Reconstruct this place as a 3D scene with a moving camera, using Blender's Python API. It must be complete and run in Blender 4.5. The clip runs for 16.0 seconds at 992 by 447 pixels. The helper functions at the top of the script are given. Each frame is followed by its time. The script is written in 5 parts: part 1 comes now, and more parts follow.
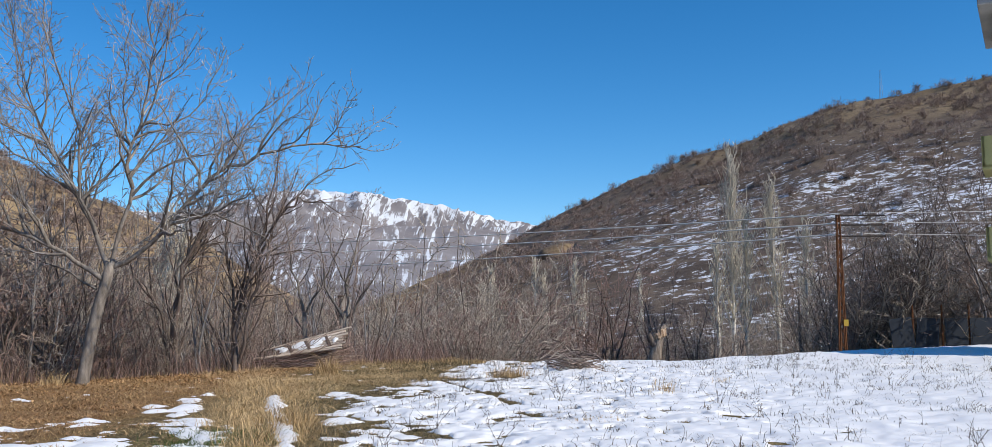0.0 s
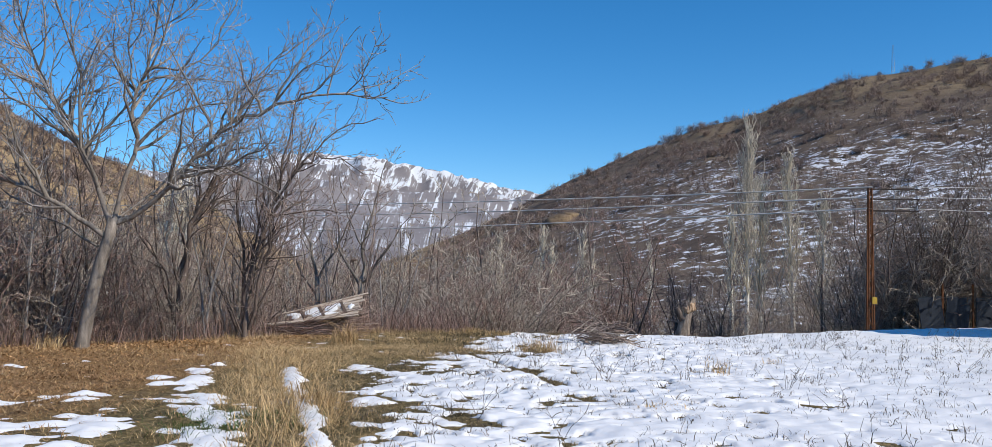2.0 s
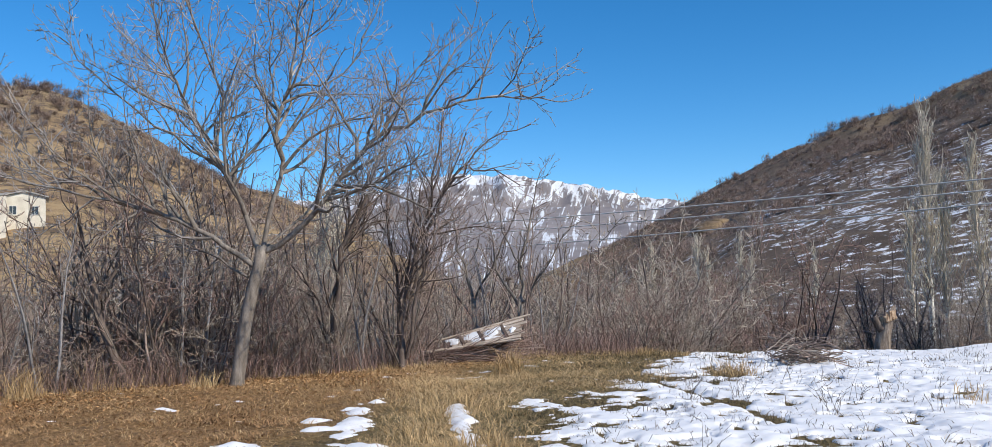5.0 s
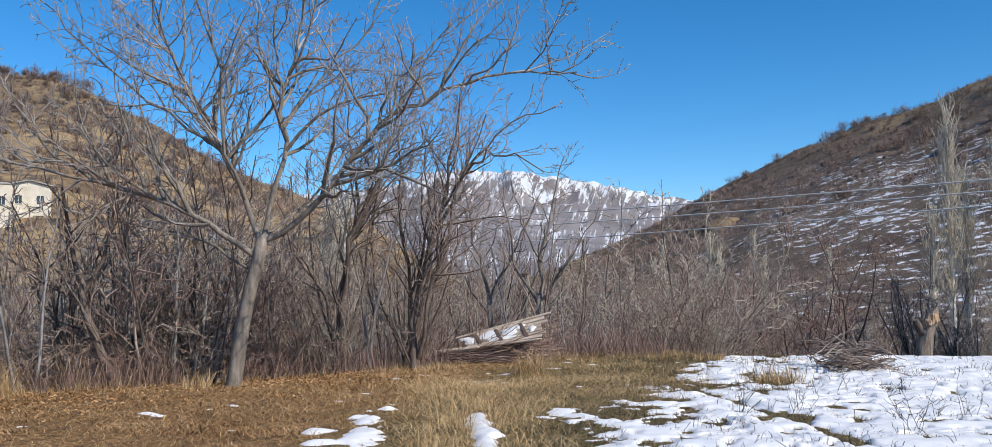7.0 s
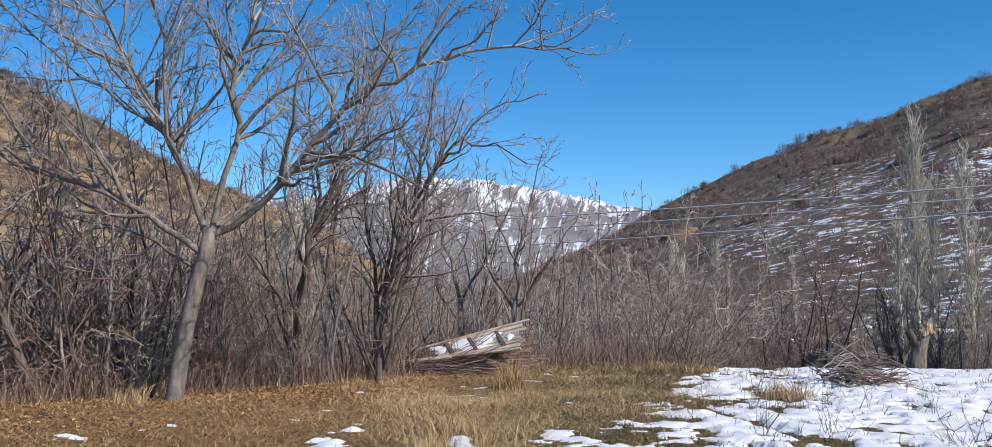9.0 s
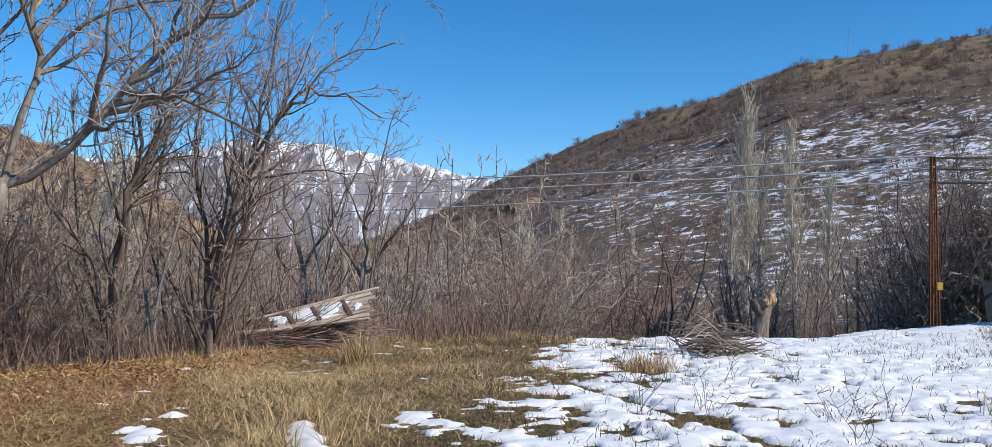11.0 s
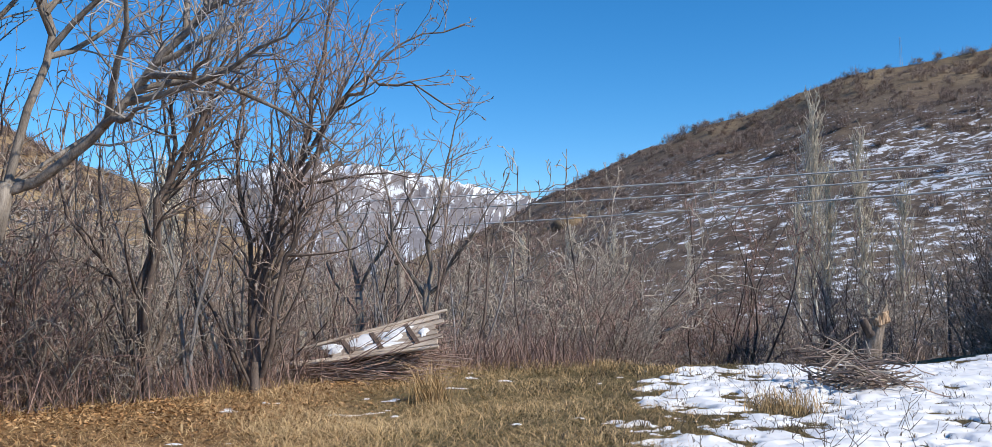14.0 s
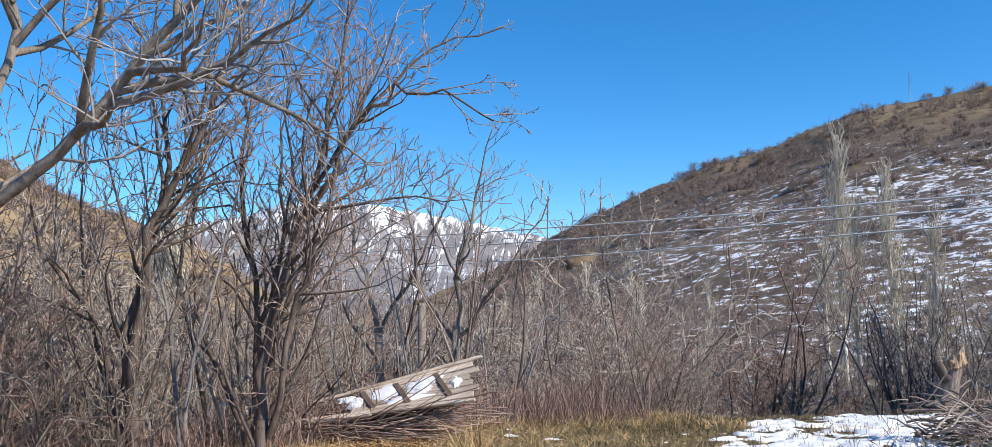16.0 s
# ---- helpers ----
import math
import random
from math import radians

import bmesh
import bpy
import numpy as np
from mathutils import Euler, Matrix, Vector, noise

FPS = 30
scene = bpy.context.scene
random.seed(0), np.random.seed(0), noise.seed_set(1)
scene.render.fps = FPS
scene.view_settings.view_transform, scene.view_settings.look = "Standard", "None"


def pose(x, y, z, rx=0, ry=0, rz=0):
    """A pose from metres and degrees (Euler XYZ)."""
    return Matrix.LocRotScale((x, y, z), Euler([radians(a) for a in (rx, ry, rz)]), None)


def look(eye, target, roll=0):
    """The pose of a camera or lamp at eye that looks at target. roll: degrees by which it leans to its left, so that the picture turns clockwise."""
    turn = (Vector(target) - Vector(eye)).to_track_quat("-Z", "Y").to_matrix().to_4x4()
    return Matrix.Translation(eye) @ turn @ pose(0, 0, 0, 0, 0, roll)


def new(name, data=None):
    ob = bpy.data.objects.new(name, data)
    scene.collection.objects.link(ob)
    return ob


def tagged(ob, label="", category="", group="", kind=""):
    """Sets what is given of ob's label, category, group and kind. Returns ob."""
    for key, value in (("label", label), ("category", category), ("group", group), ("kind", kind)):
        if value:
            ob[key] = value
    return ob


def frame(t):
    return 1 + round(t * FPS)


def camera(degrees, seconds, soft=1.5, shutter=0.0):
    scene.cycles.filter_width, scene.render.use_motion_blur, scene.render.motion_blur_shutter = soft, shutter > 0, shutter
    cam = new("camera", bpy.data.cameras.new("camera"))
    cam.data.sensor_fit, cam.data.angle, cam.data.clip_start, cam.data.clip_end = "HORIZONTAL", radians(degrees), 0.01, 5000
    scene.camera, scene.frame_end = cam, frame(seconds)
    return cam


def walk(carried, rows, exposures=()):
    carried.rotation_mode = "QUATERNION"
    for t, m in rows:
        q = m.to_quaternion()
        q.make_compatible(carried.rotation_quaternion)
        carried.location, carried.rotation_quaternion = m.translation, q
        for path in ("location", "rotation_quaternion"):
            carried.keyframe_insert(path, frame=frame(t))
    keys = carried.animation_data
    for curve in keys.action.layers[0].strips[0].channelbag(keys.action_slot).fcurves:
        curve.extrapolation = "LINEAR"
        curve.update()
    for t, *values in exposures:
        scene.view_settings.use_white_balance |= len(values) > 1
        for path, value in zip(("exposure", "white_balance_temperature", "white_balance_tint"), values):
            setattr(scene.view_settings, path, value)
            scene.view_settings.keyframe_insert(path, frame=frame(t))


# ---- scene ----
cam = camera(58.3, 16.0, soft=0.55)
PATH = [
    (0, (0.587, 0.275, 1.610), (0.521, 2.664, 1.823), -0.4),
    (0.5, (0.400, 0.601, 1.642), (0.403, 2.996, 1.793), 0.6),
    (1, (0.221, 0.878, 1.615), (0.180, 3.275, 1.750), 0.5),
    (1.5, (0.110, 1.236, 1.637), (0.043, 3.632, 1.763), 1.1),
    (2, (-0.079, 1.721, 1.624), (-0.152, 4.117, 1.750), 1.0),
    (2.5, (-0.251, 1.879, 1.660), (-0.508, 4.261, 1.798), -0.4),
    (2.8, (-0.242, 2.148, 1.636), (-0.851, 4.460, 1.842), -0.8),
    (3, (-0.310, 2.305, 1.697), (-1.105, 4.559, 1.915), -1.1),
    (3.5, (-0.419, 2.512, 1.712), (-1.314, 4.726, 1.954), -0.7),
    (4, (-0.601, 2.716, 1.696), (-1.368, 4.978, 1.931), 0.2),
    (4.5, (-0.611, 2.963, 1.666), (-1.160, 5.292, 1.842), -0.5),
    (4.7, (-0.644, 3.197, 1.684), (-1.105, 5.546, 1.854), -1.7),
    (6.8, (-1.201, 4.759, 1.667), (-1.668, 7.109, 1.822), -0.5),
    (7, (-1.255, 4.889, 1.666), (-1.728, 7.237, 1.823), -0.7),
    (7.5, (-1.459, 5.322, 1.597), (-1.812, 7.693, 1.718), 1.0),
    (8, (-1.643, 5.561, 1.627), (-1.968, 7.937, 1.728), 1.8),
    (8.5, (-1.780, 6.199, 1.566), (-2.232, 8.554, 1.678), -2.9),
    (9, (-1.880, 6.414, 1.591), (-2.243, 8.779, 1.768), -0.2),
    (9.5, (-1.982, 6.978, 1.566), (-2.015, 9.377, 1.615), 0.7),
    (9.7, (-2.008, 7.081, 1.592), (-1.991, 9.481, 1.638), 1.4),
    (11.8, (-2.282, 7.980, 1.477), (-2.215, 10.376, 1.591), -0.1),
    (12, (-2.336, 8.125, 1.458), (-2.286, 10.524, 1.524), 0.1),
    (12.5, (-2.420, 8.466, 1.463), (-2.453, 10.866, 1.426), -0.6),
    (13, (-2.575, 8.839, 1.454), (-2.648, 11.237, 1.532), -0.3),
    (13.5, (-2.720, 9.235, 1.517), (-2.822, 11.629, 1.631), 0.0),
    (14, (-2.742, 9.734, 1.531), (-2.806, 12.130, 1.672), -0.2),
    (14.5, (-2.789, 10.057, 1.579), (-2.778, 12.451, 1.746), 0.5),
    (15, (-3.086, 10.530, 1.556), (-3.065, 12.924, 1.724), 1.0),
    (15.5, (-3.176, 10.954, 1.498), (-3.256, 13.342, 1.722), 0.6),
    (16, (-3.233, 11.482, 1.546), (-3.320, 13.867, 1.793), -0.6),
]
walk(cam, [(t, look(eye, target, roll)) for t, eye, target, roll in PATH], [(0.0, 0.07), (1.0, 0.03), (4.0, 0.14), (8.0, 0.14), (12.5, 0.17), (14.5, 0.31), (16.0, 0.49)])

# ---- world, sun and exposure ----
world = bpy.data.worlds.new("world")
scene.world = world
world.use_nodes = True
wn = world.node_tree.nodes
sky = wn.new("ShaderNodeTexSky")
sky.sky_type = "NISHITA"
sky.sun_disc = False
SUN_EL, SUN_AZ = 39.0, 118.0      # degrees; azimuth from the way ahead, clockwise
sky.sun_elevation, sky.sun_rotation = radians(SUN_EL), radians(SUN_AZ)
sky.altitude, sky.air_density, sky.dust_density, sky.ozone_density = 1900.0, 1.0, 0.05, 5.0
deep = wn.new("ShaderNodeHueSaturation")
deep.inputs["Saturation"].default_value, deep.inputs["Hue"].default_value = 1.27, 0.497
world.node_tree.links.new(sky.outputs[0], deep.inputs["Color"])
world.node_tree.links.new(deep.outputs[0], wn["Background"].inputs[0])
wn["Background"].inputs[1].default_value = 0.14
sun = new("sun", bpy.data.lights.new("sun", "SUN"))
sun.data.energy, sun.data.angle, sun.data.color = 4.1, radians(0.53), (1.0, 0.92, 0.80)
sa, se = radians(SUN_AZ), radians(SUN_EL)
sun.matrix_world = look((0, 0, 60), (-math.sin(sa) * math.cos(se), -math.cos(sa) * math.cos(se), 60 - math.sin(se)))
scene.view_settings.exposure = 0.0


# ---- noise for shapes ----
def rnd_grid(ix, iy, seed):
    h = (ix.astype(np.int64) * 374761393 + iy.astype(np.int64) * 668265263 + seed * 1442695041) & 0x7FFFFFFF
    h = ((h ^ (h >> 13)) * 1274126177) & 0x7FFFFFFF
    h = ((h ^ (h >> 16)) * 1103515245 + 12345) & 0x7FFFFFFF
    return ((h >> 8) & 0xFFFF) / 65535.0


def value_noise(x, y, seed=0):
    x, y = np.asarray(x, float), np.asarray(y, float)
    x0, y0 = np.floor(x), np.floor(y)
    u, v = x - x0, y - y0
    u, v = u * u * (3 - 2 * u), v * v * (3 - 2 * v)
    a, b = rnd_grid(x0, y0, seed), rnd_grid(x0 + 1, y0, seed)
    c, d = rnd_grid(x0, y0 + 1, seed), rnd_grid(x0 + 1, y0 + 1, seed)
    return (a * (1 - u) + b * u) * (1 - v) + (c * (1 - u) + d * u) * v


def fbm(x, y, octaves=4, seed=0):
    """Noise of about -1 to 1."""
    total, amp, norm = 0.0, 1.0, 0.0
    for n in range(octaves):
        total = total + amp * (2 * value_noise(np.asarray(x) * 2 ** n + 17.3 * n, np.asarray(y) * 2 ** n - 9.1 * n, seed + n) - 1)
        norm += amp
        amp *= 0.5
    return total / norm * 1.4


def smooth(a, b, x):
    t = np.clip((np.asarray(x, float) - a) / (b - a), 0, 1)
    return t * t * (3 - 2 * t)


def near_line(x, y, pts):
    """Distance from a bent line in the plan."""
    best = np.full(np.shape(x), 1e9)
    for (ax, ay), (bx, by) in zip(pts[:-1], pts[1:]):
        dx, dy = bx - ax, by - ay
        t = np.clip(((x - ax) * dx + (y - ay) * dy) / (dx * dx + dy * dy), 0, 1)
        best = np.minimum(best, np.hypot(x - ax - t * dx, y - ay - t * dy))
    return best


# ---- the lie of the land ----
EDGE = ((-60, 9), (-30, 11), (-20, 13), (-14, 15.2), (-10.5, 17.8), (-8.5, 19.6), (-6.7, 21.4), (-5, 23.3), (-3, 24.3), (-1.3, 24.6), (1.6, 25.2), (5, 26.0), (8.5, 28.4), (11, 30.6), (16, 34), (30, 38), (60, 42))
CX, CY = 0.0, 2.0     # where the bearings below are taken from
R_RIDGE = ((-14, -2.5), (-9, 0.2), (-3.5, 2.4), (1.5, 4.9), (3.4, 5.77), (5.2, 6.67), (7.2, 7.51), (9.7, 8.55), (11.2, 9.09), (13.2, 9.59), (15.1, 10.34), (17, 11.06), (18.9, 11.61), (20.7, 11.9), (22.5, 12.14), (24.2, 12.29), (28, 12.6), (36, 12.8), (60, 11), (90, 6), (130, 3), (180, 3))
L_RIDGE = ((-180, 3), (-130, 4), (-80, 8), (-56, 9), (-50, 9.2), (-47, 9.7), (-45.9, 9.98), (-43.8, 10.59), (-42.5, 11.31), (-41.2, 11.84), (-39.4, 12.06), (-37.8, 12.05), (-36.3, 11.61), (-34.3, 10.69), (-32.3, 9.62), (-30.5, 8.5), (-28.3, 7.35), (-26.7, 6.55), (-24.6, 5.95), (-22.8, 5.3), (-21.5, 4.8), (-20, 4.1), (-17, 2.2), (-14, 0.3), (-11, -2))
PALE = ((-180, 5), (-90, 9), (-60, 12), (-51.6, 11.87), (-49.9, 11.74), (-48.3, 11.46), (-46.6, 11.04), (-44.8, 10.53), (-41, 9), (-36, 5), (-30, 0))
MOUNT = ((-60, 3), (-40, 4), (-30, 4.8), (-22.2, 5.5), (-18.1, 6.1), (-16, 6.82), (-14, 7.05), (-12, 6.98), (-10, 6.91), (-8.1, 6.56), (-5.4, 6.13), (-2.8, 5.55), (-0.7, 5.14), (0.7, 4.92), (4, 4.3), (12, 3), (40, 2), (90, 1))


def along(table, v):
    return np.interp(v, [p[0] for p in table], [p[1] for p in table])


def hill(az, r, table, foot, crest, power):
    """A ridge that stands up to the elevations of the table, from its foot to its crest and down again behind."""
    top = crest * np.tan(np.radians(along(table, az))) + 1.6
    s = (r - foot) / (crest - foot)
    up = np.clip(s, 0, 1) ** power
    down = np.clip(1 - 0.55 * (s - 1), 0.0, 1)
    return np.where(s < 1, -4.5 + (top + 4.5) * up, -4.5 + (top + 4.5) * down)


def land(x, y):
    x, y = np.asarray(x, float), np.asarray(y, float)
    past = y - along(EDGE, x) + 0.5 * fbm(x * 0.4, y * 0.4, 2, 3)
    h = 0.05 * fbm(x * 0.35, y * 0.35, 3, 5) + 0.015 * fbm(x * 2.1, y * 2.1, 3, 7)
    h = h * smooth(0.5, 3, np.hypot(x - CX, y - CY))
    h = h - 0.1 * smooth(15, 26, y) * smooth(2, 7, x)
    gentle = smooth(-2.5, 1.0, x)
    h = h - (1 - gentle) * 4.5 * smooth(0.2, 9.0, past) - gentle * (0.65 * smooth(-1.0, 6, past) + 3.85 * smooth(5, 15, past))
    az, r = np.degrees(np.arctan2(x - CX, y - CY)), np.hypot(x - CX, y - CY)
    rough = fbm(x / 38, y / 38, 5, 11)
    gully = 1 - np.abs(fbm(x / 210, y / 210, 5, 21))
    right = hill(az, r, R_RIDGE, 85, 370 + 1.6 * (28 - np.clip(az, -14, 40)), 1.12) + rough * 3.0 * smooth(90, 180, r)
    left = hill(az, r, L_RIDGE, 70, 330, 1.25) + rough * 2.4 * smooth(80, 160, r)
    pale = hill(az, r, PALE, 380, 1000, 1.1) + rough * 3
    far = hill(az, r, MOUNT, 650, 2700, 1.0) + (gully - 0.75) * 120 * smooth(800, 2000, r) * (1 - 0.8 * smooth(2200, 2700, r))
    hills = np.maximum(np.maximum(right, left), np.maximum(pale, far))
    return np.maximum(h, np.where(r > 55, hills, -9)) if np.ndim(h) else float(max(h, hills if r > 55 else -9))


# ---- where the snow lies ----
SNOW_LINE = ((-20, -0.6), (0, -1.0), (10.7, -2.0), (13.5, -2.85), (15.3, -2.85), (17.4, -2.3), (19.3, -2.0), (21, -2.1), (23.5, -1.2), (26, 0.3), (40, 2))
RUT = ((-3.75, 15.9), (-3.2, 14.0), (-2.1, 10.5), (-0.5, 5.0), (0.4, 0))
LEFT_TRACK = ((-5.15, 16.9), (-4.9, 14.4), (-4.0, 12.6), (-3.2, 11.0), (-1.8, 6), (-0.8, 0))
GROOVE = ((-2.0, 22.4), (-1.5, 19.9), (-0.7, 17.6), (0.05, 15.7), (0.5, 14.2))


def snow_cover(x, y):
    """Snow's depth in metres; under nothing it is bare."""
    n = fbm(x * 1.1, y * 1.1, 4, 31) * 0.5 + fbm(x * 2.6, y * 4.2, 3, 41) * 0.55 + fbm(x * 6, y * 10, 2, 43) * 0.22
    d = x - along(SNOW_LINE, y)
    field = -0.75 + 1.35 * smooth(-0.8, 1.7, d) + 0.6 * smooth(1.2, 4.5, d)
    groove = near_line(x, y, GROOVE) + 0.10 * n
    field = field - 1.3 * (1 - smooth(0.035, 0.17, groove))
    field = field - 1.0 * (1 - smooth(0.2, 0.55, np.hypot(x - 0.25, (y - 20.2) * 0.8)))
    rut = np.where(y < 16.2, 1.25 - 8.5 * near_line(x, y, RUT) + 0.5 * fbm(x * 3.5, y * 3.5, 3, 47), -1)
    track = 0.5 - 2.2 * near_line(x, y, LEFT_TRACK) + 0.55 * fbm(x * 3.0, y * 3.0, 3, 49) - 0.5 * smooth(14, 16.5, y)
    meadow = -0.58 - 0.9 * np.clip(y - 12.6 - 0.12 * (x + 5), -0.6, 4) - 1.2 * smooth(-4.4, -2.2, x)
    tufts = smooth(0.1, 0.7, fbm(x * 0.8, y * 0.8, 2, 61))
    specks = smooth(0.30, 0.62, fbm(x * 2.6, y * 4.2, 4, 66)) * (1 - 0.6 * smooth(4, 9, d))
    flecks = smooth(0.34, 0.58, fbm(x * 5.2, y * 8.0, 3, 69)) * (1 - 0.7 * smooth(3.5, 9, d)) * (d > 0.0)
    v = np.maximum(np.maximum(field, rut), np.maximum(track, meadow)) - 0.45 * tufts * (d < 3.5) - 1.5 * specks * (d > 0) - 1.4 * flecks + n
    rim = along(EDGE, x) - y
    v = v - 0.9 * (1 - smooth(-1.0, 0.6, rim)) * (x < 9) - 0.5 * (x < 9) * (1 - smooth(-5, -2, rim))
    return np.clip(v * 0.075, -0.06, 0.036) + 0.022 * fbm(x * 1.5, y * 1.9, 3, 51) + 0.019 * fbm(x * 4, y * 5, 2, 53) + 0.008 * fbm(x * 9, y * 11, 2, 57)


# ---- materials ----
def material(name, colours, scale, rough=0.85, bump=0.3, fine=30.0, stretch=(1, 1, 1), vary=0.0, metal=0.0, spec=0.3, bump_far=0.02):
    """A surface of two or three colours mixed by noise at two scales, with fine relief."""
    m = bpy.data.materials.new(name)
    m.use_nodes = True
    nt = m.node_tree
    n, l = nt.nodes, nt.links
    b = n["Principled BSDF"]
    co = n.new("ShaderNodeTexCoord")
    mp = n.new("ShaderNodeMapping")
    mp.inputs["Scale"].default_value = stretch
    l.new(co.outputs["Object"], mp.inputs[0])
    big, small = n.new("ShaderNodeTexNoise"), n.new("ShaderNodeTexNoise")
    for tex, s, det in ((big, scale, 5), (small, fine, 4)):
        tex.inputs["Scale"].default_value, tex.inputs["Detail"].default_value = s, det
        l.new(mp.outputs[0], tex.inputs[0])
    mixv = n.new("ShaderNodeMix")
    mixv.inputs[0].default_value = 0.4
    l.new(big.outputs[0], mixv.inputs[2])
    l.new(small.outputs[0], mixv.inputs[3])
    ramp = n.new("ShaderNodeValToRGB")
    els = ramp.color_ramp.elements
    els[0].position, els[1].position = 0.34, 0.66
    els[0].color, els[1].color = (*colours[0], 1), (*colours[-1], 1)
    if len(colours) == 3:
        e = els.new(0.5)
        e.color = (*colours[1], 1)
    l.new(mixv.outputs[0], ramp.inputs[0])
    out = ramp.outputs[0]
    if vary:
        info, geo, hsv = n.new("ShaderNodeObjectInfo"), n.new("ShaderNodeNewGeometry"), n.new("ShaderNodeHueSaturation")
        add, mul = n.new("ShaderNodeMath"), n.new("ShaderNodeMapRange")
        add.operation = "WRAP"
        add.inputs[1].default_value, add.inputs[2].default_value = 0.0, 1.0
        sm = n.new("ShaderNodeMath")
        l.new(info.outputs["Random"], sm.inputs[0])
        l.new(geo.outputs["Random Per Island"], sm.inputs[1])
        l.new(sm.outputs[0], add.inputs[0])
        mul.inputs[3].default_value, mul.inputs[4].default_value = 1 - vary, 1 + vary
        l.new(add.outputs[0], mul.inputs[0])
        l.new(mul.outputs[0], hsv.inputs["Value"])
        l.new(out, hsv.inputs["Color"])
        out = hsv.outputs[0]
    l.new(out, b.inputs["Base Color"])
    b.inputs["Roughness"].default_value, b.inputs["Metallic"].default_value = rough, metal
    b.inputs["Specular IOR Level"].default_value = spec
    if bump:
        bp = n.new("ShaderNodeBump")
        bp.inputs["Strength"].default_value, bp.inputs["Distance"].default_value = bump, bump_far
        l.new(mixv.outputs[0], bp.inputs["Height"])
        l.new(bp.outputs[0], b.inputs["Normal"])
    return m


BARK = material("grey_bark", ((0.105, 0.088, 0.073), (0.225, 0.19, 0.158), (0.36, 0.315, 0.268)), 2.0, 0.9, 0.6, 22, (6, 6, 1.2))
BARK_DARK = material("dark_bark", ((0.065, 0.048, 0.04), (0.14, 0.106, 0.088), (0.235, 0.185, 0.155)), 2.5, 0.9, 0.6, 25, (6, 6, 1.2))
TWIG = material("twig_bark", ((0.20, 0.145, 0.12), (0.41, 0.315, 0.262)), 1.2, 0.8, 0, 14, vary=0.35)
TWIG_PALE = material("pale_twig_bark", ((0.27, 0.225, 0.18), (0.50, 0.43, 0.355)), 1.2, 0.8, 0, 14, vary=0.25)
TWIG_RED = material("reddish_twig_bark", ((0.20, 0.128, 0.105), (0.36, 0.245, 0.205)), 1.2, 0.8, 0, 14, vary=0.35)
TWIG_GREY = material("grey_twig_bark", ((0.16, 0.147, 0.143), (0.41, 0.385, 0.37)), 1.2, 0.8, 0, 14, vary=0.3)
POPLAR_BARK = material("poplar_bark", ((0.56, 0.51, 0.43), (0.84, 0.79, 0.70)), 1.5, 0.85, 0.3, 18, (4, 4, 1), vary=0.2)
POPLAR_TWIG = material("poplar_twig_bark", ((0.55, 0.48, 0.37), (0.80, 0.72, 0.58)), 1.5, 0.85, 0, 14, vary=0.3)
STRAW = material("dry_grass", ((0.40, 0.26, 0.122), (0.67, 0.485, 0.26)), 0.6, 0.75, 0, 9, vary=0.35)
LEAF_LITTER = material("brown_dead_leaves", ((0.21, 0.112, 0.05), (0.47, 0.295, 0.15)), 0.7, 0.8, 0, 9, vary=0.45)
FALLEN_LEAF = material("fallen_leaf", ((0.24, 0.115, 0.045), (0.42, 0.24, 0.105), (0.58, 0.40, 0.22)), 1.1, 0.75, 0, 11, vary=0.45)
MOSS_GRASS = material("short_green_grass", ((0.10, 0.08, 0.04), (0.22, 0.17, 0.088)), 1.0, 0.8, 0, 9, vary=0.3)
DRY_WEED = material("dry_bank_weed", ((0.24, 0.165, 0.095), (0.46, 0.34, 0.2)), 0.8, 0.8, 0, 9, vary=0.35)
WEED = material("dead_weed_stalks", ((0.055, 0.042, 0.032), (0.17, 0.128, 0.09)), 1.5, 0.8, 0, 12, vary=0.3)
SNOW = material("old_snow", ((0.82, 0.82, 0.83), (0.88, 0.88, 0.885)), 1.3, 0.55, 0.35, 9, spec=0.4, bump_far=0.05)
RUST = material("rusty_iron", ((0.06, 0.026, 0.014), (0.16, 0.065, 0.028), (0.24, 0.11, 0.05)), 3, 0.75, 0.4, 40, metal=0.3)
DARK_IRON = material("dark_iron", ((0.035, 0.028, 0.026), (0.09, 0.07, 0.06)), 3, 0.7, 0.3, 40, metal=0.3)
STEEL = material("grey_steel", ((0.25, 0.25, 0.25), (0.4, 0.4, 0.4)), 4, 0.4, 0.1, 30, metal=0.8)
WIRE = material("bare_wire", ((0.72, 0.7, 0.66), (0.82, 0.8, 0.76)), 4, 0.6, 0, 30)
WOOD = material("weathered_wood", ((0.25, 0.18, 0.135), (0.50, 0.405, 0.32), (0.70, 0.60, 0.50)), 3.0, 0.85, 0.6, 16, (1.0, 6, 6), vary=0.3)
WOOD_DARK = material("wet_dark_wood", ((0.075, 0.052, 0.04), (0.18, 0.13, 0.10)), 2.0, 0.8, 0.5, 18, (1.2, 9, 9), vary=0.2)
BROKEN_WOOD = material("broken_heartwood", ((0.16, 0.085, 0.045), (0.40, 0.27, 0.17), (0.58, 0.45, 0.33)), 6.0, 0.85, 0.7, 22, (5, 5, 1))


